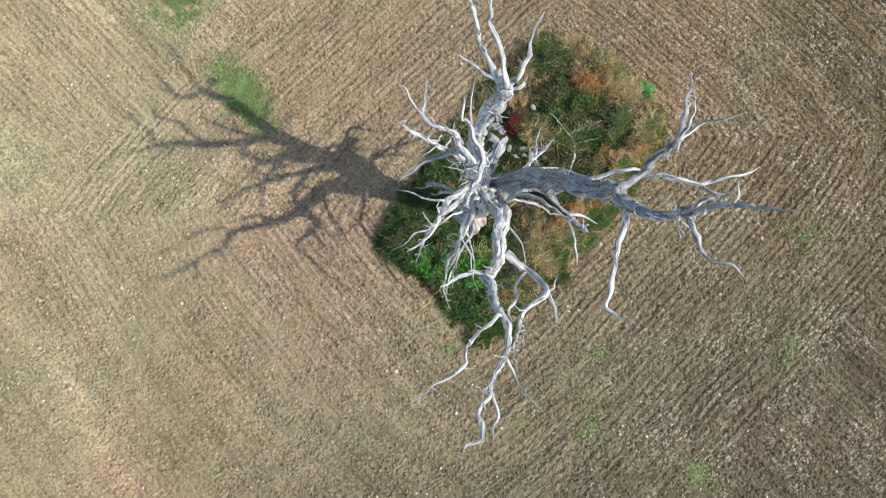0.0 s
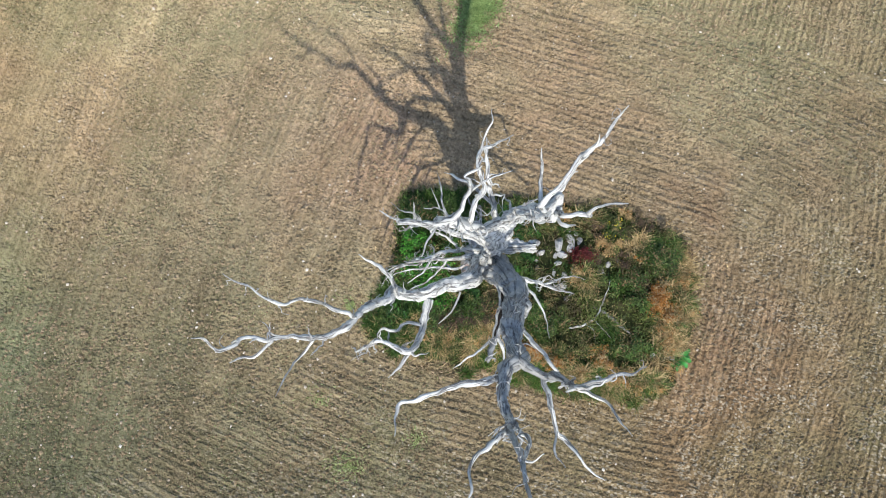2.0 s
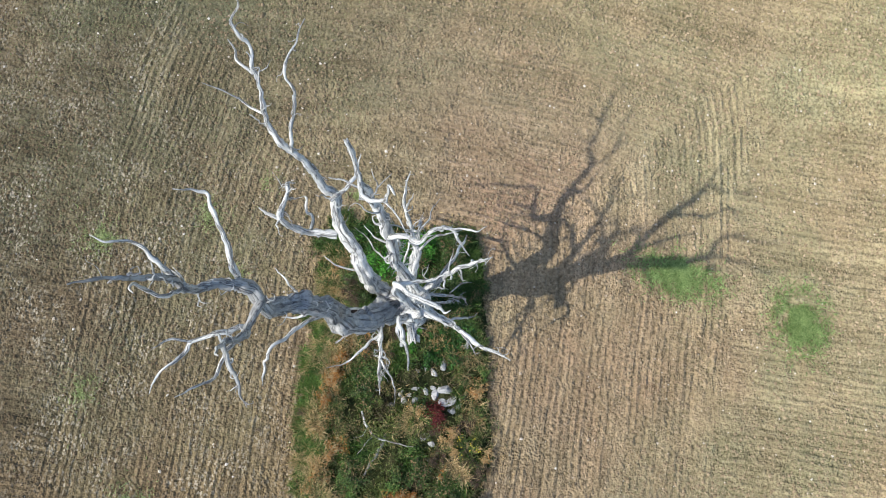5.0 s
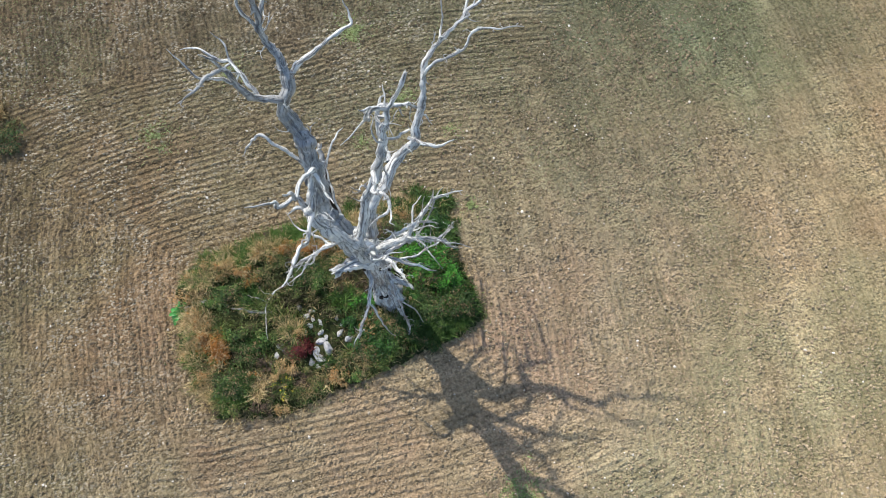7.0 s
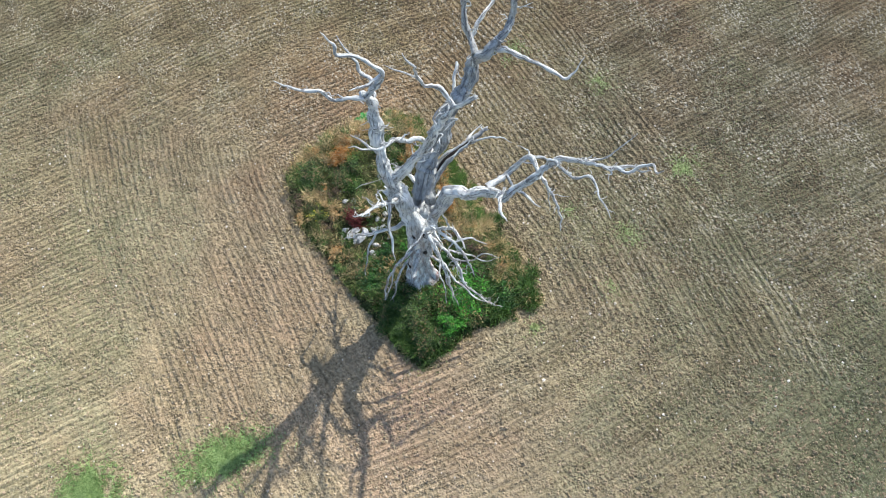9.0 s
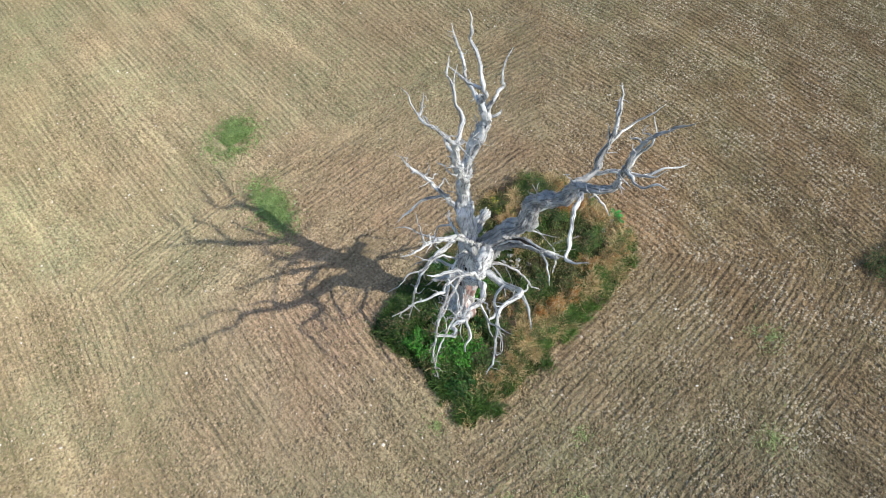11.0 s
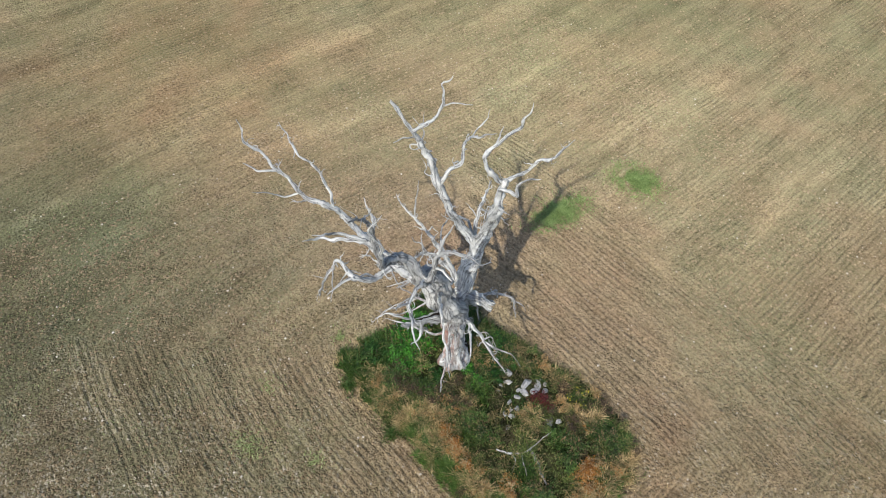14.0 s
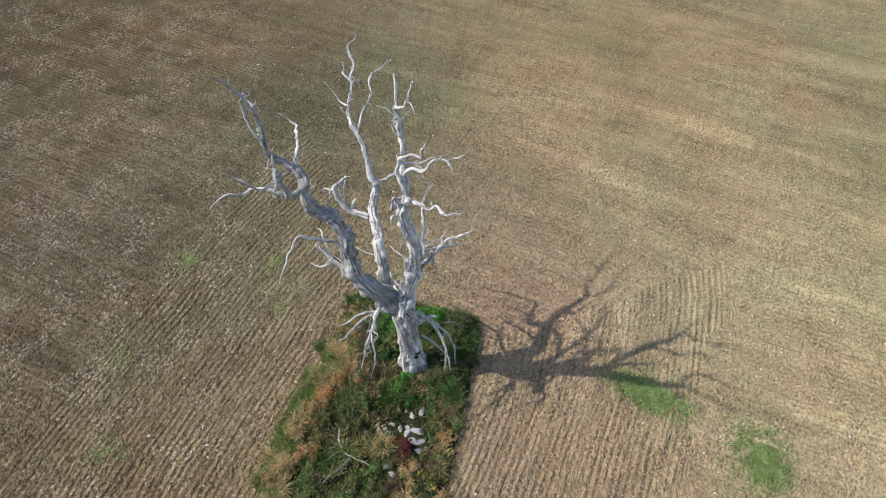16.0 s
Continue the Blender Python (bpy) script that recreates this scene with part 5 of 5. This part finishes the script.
for i, (x, y, rx, ry, h, n) in enumerate([(3.2, 0.3, 0.7, 0.5, 0.45, 700), (3.5, -1.3, 0.7, 0.5, 0.5, 800), (1.2, -1.7, 0.7, 0.4, 0.5, 700), (2.6, -1.9, 0.7, 0.4, 0.45, 700), (3.0, 1.5, 0.5, 0.45, 0.5, 600), (1.3, 1.9, 0.6, 0.4, 0.4, 600), (4.9, -1.8, 0.5, 0.45, 0.5, 600), (5.4, 1.4, 0.4, 0.6, 0.5, 600), (2.3, 2.1, 0.5, 0.4, 0.4, 500)]):
    bush("scrub_bush", "olive-green scrubby bush with some withered leaves", "bush", x, y, rx, ry, h, n, 0.045, OLIVE, 300 + i * 5, "scrub on the island")
bush("red_bush", "dark wine-red leafed bush beside pale rocks", "bush", 2.5, 1.15, 0.4, 0.42, 0.62, 1100, 0.055, WINE, 401)
bush("red_bush", "small rusty-red leafed bush in the grass", "bush", 4.05, 1.67, 0.22, 0.2, 0.4, 220, 0.055, RUST, 406)
bush("yellow_flowered_herb", "olive herb topped with bright yellow flowers", "flowers", 3.2, 2.15, 0.35, 0.3, 0.5, 380, 0.05, OLIVE, 411, flower=YELLOW)
for i, (x, y, rx, ry) in enumerate([(3.9, 2.5, 0.55, 0.35), (2.75, 2.0, 0.4, 0.35), (2.9, 1.0, 0.3, 0.4), (3.6, 1.35, 0.3, 0.25), (0.9, -0.55, 0.4, 0.35)]):
    bush("withered_bush", "withered dark-brown bush with thin twigs", "bush", x, y, rx, ry, 0.5, 420, 0.045, BROWN, 420 + i * 5, "withered bushes")


def dock_plant(x, y):
    z = zed(x, y)
    ob = empty("dock_plant", (x, y, z), "bright green broad-leaved dock plant at the field's edge", "plant")
    for k in range(11):
        a, s, rise = k * 2.4, 0.33 + 0.02 * (k % 4), 0.42 - 0.02 * k
        v, f = [], []
        for j in range(7):
            t = j / 6
            w = 0.075 * math.sin(math.pi * min(1, t * 0.9 + 0.1)) ** 0.7
            cx, cz = 0.04 + s * t, 0.12 + rise * t - 0.38 * t * t
            for e in (-1, 0, 1):
                lx, ly, lz = cx, e * w * (1 + 0.15 * math.sin(9 * t)), cz + abs(e) * 0.025
                v.append((x + lx * math.cos(a) - ly * math.sin(a), y + lx * math.sin(a) + ly * math.cos(a), z + lz))
        for j in range(6):
            f += [(3 * j, 3 * j + 1, 3 * j + 4, 3 * j + 3), (3 * j + 1, 3 * j + 2, 3 * j + 5, 3 * j + 4)]
        under(link_mesh("leaf", v, f, DOCK, True), ob)
    return ob


dock_plant(5.95, -0.82)
for i, (x, y, rad) in enumerate([(5.08, 0.45, 0.42), (4.94, 0.9, 0.28), (3.72, -1.41, 0.3), (1.82, -1.88, 0.3), (1.3, -1.75, 0.22), (2.5, -2.05, 0.26), (5.35, 0.15, 0.22)]):
    bush("dead_bracken", "rust-orange dead bracken clump with dry fronds", "bracken", x, y, rad * 1.1, rad * 0.95, 0.52, int(2700 * rad), 0.085, RUST, 500 + 4 * i, "rusty bracken clumps", lumpy=0.65, aspect=0.22)
for i, (x, y, rad) in enumerate([(-1.2, -2.6, 0.34), (-0.7, -2.45, 0.28), (0.11, -2.1, 0.3), (0.7, -1.85, 0.36), (2.67, -2.0, 0.3), (3.1, -2.1, 0.28), (4.36, -2.1, 0.42), (4.75, -1.9, 0.34), (5.5, 0.04, 0.36), (5.52, -0.5, 0.3), (5.65, 1.1, 0.32), (5.4, 1.95, 0.3), (2.65, 0.5, 0.24), (5.2, -1.35, 0.3), (4.0, 1.9, 0.25), (1.1, -2.3, 0.32), (1.6, -2.35, 0.28), (0.2, -2.5, 0.26), (5.6, -0.2, 0.34), (5.75, 0.35, 0.3)]):
    tussock("straw_tussock", "tussock of bleached dry grass", "grass tussock", x, y, rad, 0.34, int(5600 * rad), STRAW, 540 + i, "straw tussocks", 0.013, 1.0)
for i, (x, y, rad) in enumerate([(-1.2, 1.5, 0.35), (-1.7, 1.2, 0.4), (-2.3, 1.35, 0.3), (0.1, 1.75, 0.3), (-2.35, -2.5, 0.42), (-1.7, -2.6, 0.36), (-0.2, -2.55, 0.42), (0.5, -2.45, 0.34), (1.0, -2.4, 0.38), (2.0, -2.45, 0.38), (3.34, -2.35, 0.36), (3.7, -2.1, 0.3), (5.3, -1.85, 0.34), (4.9, 2.3, 0.35), (5.75, 0.65, 0.25), (-2.6, -1.7, 0.36), (1.5, -2.6, 0.3), (2.5, -2.55, 0.34), (2.95, -2.5, 0.28), (4.2, -2.4, 0.32), (4.7, -2.3, 0.3), (-1.0, -2.75, 0.28)]):
    tussock("green_tussock", "tussock of long dark-green grass" if x < 0 else "tussock of fresh mid-green grass", "grass tussock", x, y, rad, 0.34, int(4600 * rad), LUSH if x < 0 else TUFT, 570 + i, "green tussocks", 0.01, 1.0)
for i, (x, y, rx, ry) in enumerate([(-1.14, -1.6, 0.5, 0.35), (-0.3, -1.6, 0.5, 0.35), (0.3, -1.25, 0.4, 0.35), (-0.76, -1.95, 0.4, 0.3), (0.93, -0.9, 0.4, 0.3)]):
    bush("withered_bush", "dark thicket of withered brown stems", "bush", x, y, rx, ry, 0.6, 620, 0.045, BROWN, 440 + i * 5, "withered bushes")

for i, (x, y, rad) in enumerate([(2.5, 0.62, 0.26), (2.9, 1.62, 0.24), (3.35, 1.75, 0.2), (-1.15, -2.35, 0.26), (-0.45, -2.25, 0.24), (0.35, -1.95, 0.3), (0.95, -1.75, 0.3), (2.2, -1.95, 0.28), (2.95, -1.95, 0.28), (3.95, -1.75, 0.28), (4.55, -1.85, 0.36), (5.35, -0.1, 0.3), (5.45, -0.6, 0.28), (5.45, 1.35, 0.28)]):
    bush("dry_clump", "dry straw-coloured clump of dead leaves", "herbs", x, y, rad, rad, 0.45, 420, 0.06, DRY, 1900 + 5 * i, "herb clumps on the island", lumpy=0.6, aspect=0.35)

# ---- rocks, plank and fallen branch on the island ----


def rock(x, y, s, squash, turn, seed, label):
    r = random.Random(seed * 31)
    bm = bmesh.new()
    for k in range(18):
        v = Vector((r.gauss(0, 1), r.gauss(0, 1), r.gauss(0, 0.9))).normalized() * r.uniform(0.8, 1.1)
        bm.verts.new((v.x * s * 1.2, v.y * s * r.uniform(0.7, 0.85), v.z * s * squash))
    hull = bmesh.ops.convex_hull(bm, input=bm.verts)
    bmesh.ops.delete(bm, geom=[v for v in hull["geom_interior"] if isinstance(v, bmesh.types.BMVert)], context="VERTS")
    bmesh.ops.bevel(bm, geom=bm.edges[:], offset=s * 0.05, segments=1, affect="EDGES")
    me = bpy.data.meshes.new("rock")
    bm.to_mesh(me)
    bm.free()
    me.materials.append(ROCK)
    ob = new("rock", me)
    ob.matrix_world = pose(x, y, zed(x, y) + s * squash * 0.2, 8 * math.sin(seed), 8 * math.cos(seed), turn)
    tagged(ob, label, "rock", "rocks beside the trunk")


for i, (x, y, s) in enumerate([(1.05, 1.12, 0.2), (1.33, 0.88, 0.15), (1.75, 1.3, 0.24), (2.02, 1.5, 0.24), (1.92, 1.03, 0.17), (2.12, 1.3, 0.2), (1.36, 0.42, 0.13), (2.03, 0.08, 0.17), (2.22, 0.16, 0.19), (2.4, -0.17, 0.17), (3.12, 0.92, 0.17), (3.6, 1.35, 0.15), (2.5, 0.92, 0.13), (2.38, 0.7, 0.15), (1.85, 0.45, 0.16), (2.18, 0.48, 0.18), (1.9, 0.75, 0.13), (2.3, 1.55, 0.14), (2.05, 0.3, 0.14), (1.9, 1.75, 0.12), (2.85, 0.75, 0.1), (3.3, 1.15, 0.13), (2.15, 1.75, 0.1), (1.25, 0.65, 0.1), (3.75, 1.1, 0.11), (1.75, 0.95, 0.1)]):
    s *= 0.68 if y < 0.6 else 0.92
    rock(x, y, s, 0.62 + 0.1 * math.sin(i * 2.1), 47 * i, i + 3, "pale grey limestone boulder in weeds" if s > 0.15 else "small grey limestone rock in weeds")


def plank(name, label, a, b, w, h):
    """A weathered board or pole lying on the ground."""
    a, b = Vector((*a, zed(*a) + 0.12)), Vector((*b, zed(*b) + 0.12))
    t = (b - a).normalized()
    s = t.cross(Vector((0, 0, 1))).normalized()
    v, f = [], []
    for i in range(9):
        q = a.lerp(b, i / 8)
        for c, d in ((-1, 0), (1, 0), (1, 1), (-1, 1)):
            v.append(q + s * c * w / 2 * (1 + 0.12 * math.sin(3.3 * i + c)) + Vector((0, 0, d * h + 0.01 * math.sin(i))))
    for i in range(8):
        for k in range(4):
            f.append((4 * i + k, 4 * i + (k + 1) % 4, 4 * i + 4 + (k + 1) % 4, 4 * i + 4 + k))
    f += [(3, 2, 1, 0), (32, 33, 34, 35)]
    uv = []
    for g in f:
        uv += [(v[j].dot(s) * 1.5, v[j].dot(t) * 2) for j in g]
    return tagged(link_mesh(name, v, f, WOOD, False, uv), label, "board")


plank("board", "grey weathered board lying in the weeds", (5.1, -1.0), (5.8, -0.88), 0.12, 0.05)


def fallen(nodes, offs):
    ob = empty("fallen_branch", (nodes[0][0], nodes[0][1], zed(nodes[0][0], nodes[0][1])), "pale fallen dead branch lying in the grass", "branch")
    wood("stick", ob, [(*n[:2], n[2] - 0.11, n[3] * 0.65) for n in nodes], 61.0)
    for k, o in enumerate(offs):
        wood("twig", ob, [(*n[:2], n[2] - 0.11, n[3] * 0.55) for n in o], 62.0 + k)


fallen([(2.7, -0.95, 0.32, 0.05), (3.0, -0.8, 0.38, 0.048), (3.3, -0.5, 0.42, 0.04), (3.38, 0.0, 0.5, 0.03), (3.4, 0.4, 0.55, 0.022), (3.42, 0.69, 0.5, 0.008)],
       [[(3.3, -0.5, 0.43, 0.036), (3.5, -0.65, 0.46, 0.03), (3.9, -0.88, 0.42, 0.01)], [(3.1, -0.72, 0.4, 0.022), (3.35, -0.8, 0.46, 0.016), (3.45, -1.05, 0.42, 0.006)]])

old_log = empty("fallen_log", (3.2, -0.17, 0.2), "grey weathered log half sunk in the grass", "log")
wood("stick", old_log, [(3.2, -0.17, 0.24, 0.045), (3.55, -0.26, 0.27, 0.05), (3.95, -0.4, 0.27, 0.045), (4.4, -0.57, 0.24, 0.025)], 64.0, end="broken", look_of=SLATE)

# ---- weeds out on the field ----


def grass_patch(name, label, x, y, rx, ry, turn, n, h, material, seed, group="", kind=""):
    r = np.random.RandomState(seed)
    a, q = r.rand(n) * 6.283, np.abs(r.normal(0, 0.5, n))
    u, v = rx * q * np.cos(a), ry * q * np.sin(a)
    c, s = math.cos(turn), math.sin(turn)
    px, py = x + u * c - v * s, y + u * s + v * c
    keep = r.rand(n) < 0.55 + 0.45 * vnoise(px, py, 2.2, seed) + 0.6 * vnoise(px, py, 5.0, seed + 3)
    px, py = px[keep], py[keep]
    ob = blades(name, px, py, h * (0.5 + r.rand(len(px))), material, 0.013, 1.7, seed)
    tagged(ob, label, "grass", group, kind)


grass_patch("grass_patch", "long patch of fresh green grass in the tilled soil", -2.6, 7.6, 1.4, 0.72, 1.45, 13500, 0.1, PATCH, 71, "grass patches in the field")
grass_patch("grass_patch", "round patch of fresh green grass in the tilled soil", -1.8, 11.35, 1.1, 0.9, 0.3, 12500, 0.1, PATCH, 72, "grass patches in the field")
for i, (x, y, rx, ry, n) in enumerate([(-2.15, -6.4, 0.7, 0.6, 900), (-1.0, -9.45, 1.0, 0.8, 1500), (6.08, -6.9, 0.9, 0.8, 1100), (3.5, -8.9, 0.8, 0.7, 700), (-3.45, -2.2, 0.4, 0.6, 350), (-0.5, -5.2, 0.4, 0.4, 250), (-3.5, -4.9, 0.6, 0.5, 350)]):
    grass_patch("weed_patch", "sparse green weeds sprouting from bare soil", x, y, rx, ry, i, n, 0.07, WEED, 80 + i, "weed patches in the field", "stuff")


def seedlings():
    r = np.random.RandomState(91)
    x, y = r.uniform(-15, 12, 64000), r.uniform(-14, 3, 64000)
    keep = (isle_distance(x, y) > 0.3) & (r.rand(64000) < np.clip((-y - 2.5 - 0.15 * x) / 9, 0, 1) * np.clip(0.35 + vnoise(x, y, 0.3, 5), 0, 1))
    x, y = x[keep], y[keep]
    tagged(blades("seedlings", x, y, 0.03 + 0.04 * r.rand(len(x)), WEED, 0.010, 0.9, 92), "thin green seedlings scattered over the soil", "weeds", kind="stuff")


seedlings()

# overgrown heap at the south-east, with a log across it
tussock("straw_tussock", "tussock of tall yellow grass on a weedy heap", "grass tussock", 11.55, -9.4, 0.6, 0.6, 1900, STRAW, 601)
bush("bramble_bush", "fresh green bush on a weedy heap", "bush", 12.5, -8.85, 0.5, 0.4, 0.6, 1100, 0.07, HERB, 640)
bush("bramble_bush", "dark-green bush on a weedy heap", "bush", 11.1, -8.0, 0.7, 0.5, 0.55, 1500, 0.06, BRAMBLE, 610)
bush("bramble_bush", "dark-green bush on a weedy heap", "bush", 12.45, -7.9, 0.55, 0.45, 0.5, 1000, 0.06, BRAMBLE, 615)
bush("withered_bush", "withered dark-brown bush with thin twigs", "bush", 11.85, -8.05, 0.6, 0.4, 0.5, 800, 0.05, BROWN, 620)
bush("scrub_bush", "olive scrub on a weedy heap", "bush", 10.9, -8.55, 0.45, 0.35, 0.4, 500, 0.055, OLIVE, 630)
heap_log = empty("fallen_log", (11.9, -8.75, 0.2), "grey fallen log lying across a weedy heap", "log")
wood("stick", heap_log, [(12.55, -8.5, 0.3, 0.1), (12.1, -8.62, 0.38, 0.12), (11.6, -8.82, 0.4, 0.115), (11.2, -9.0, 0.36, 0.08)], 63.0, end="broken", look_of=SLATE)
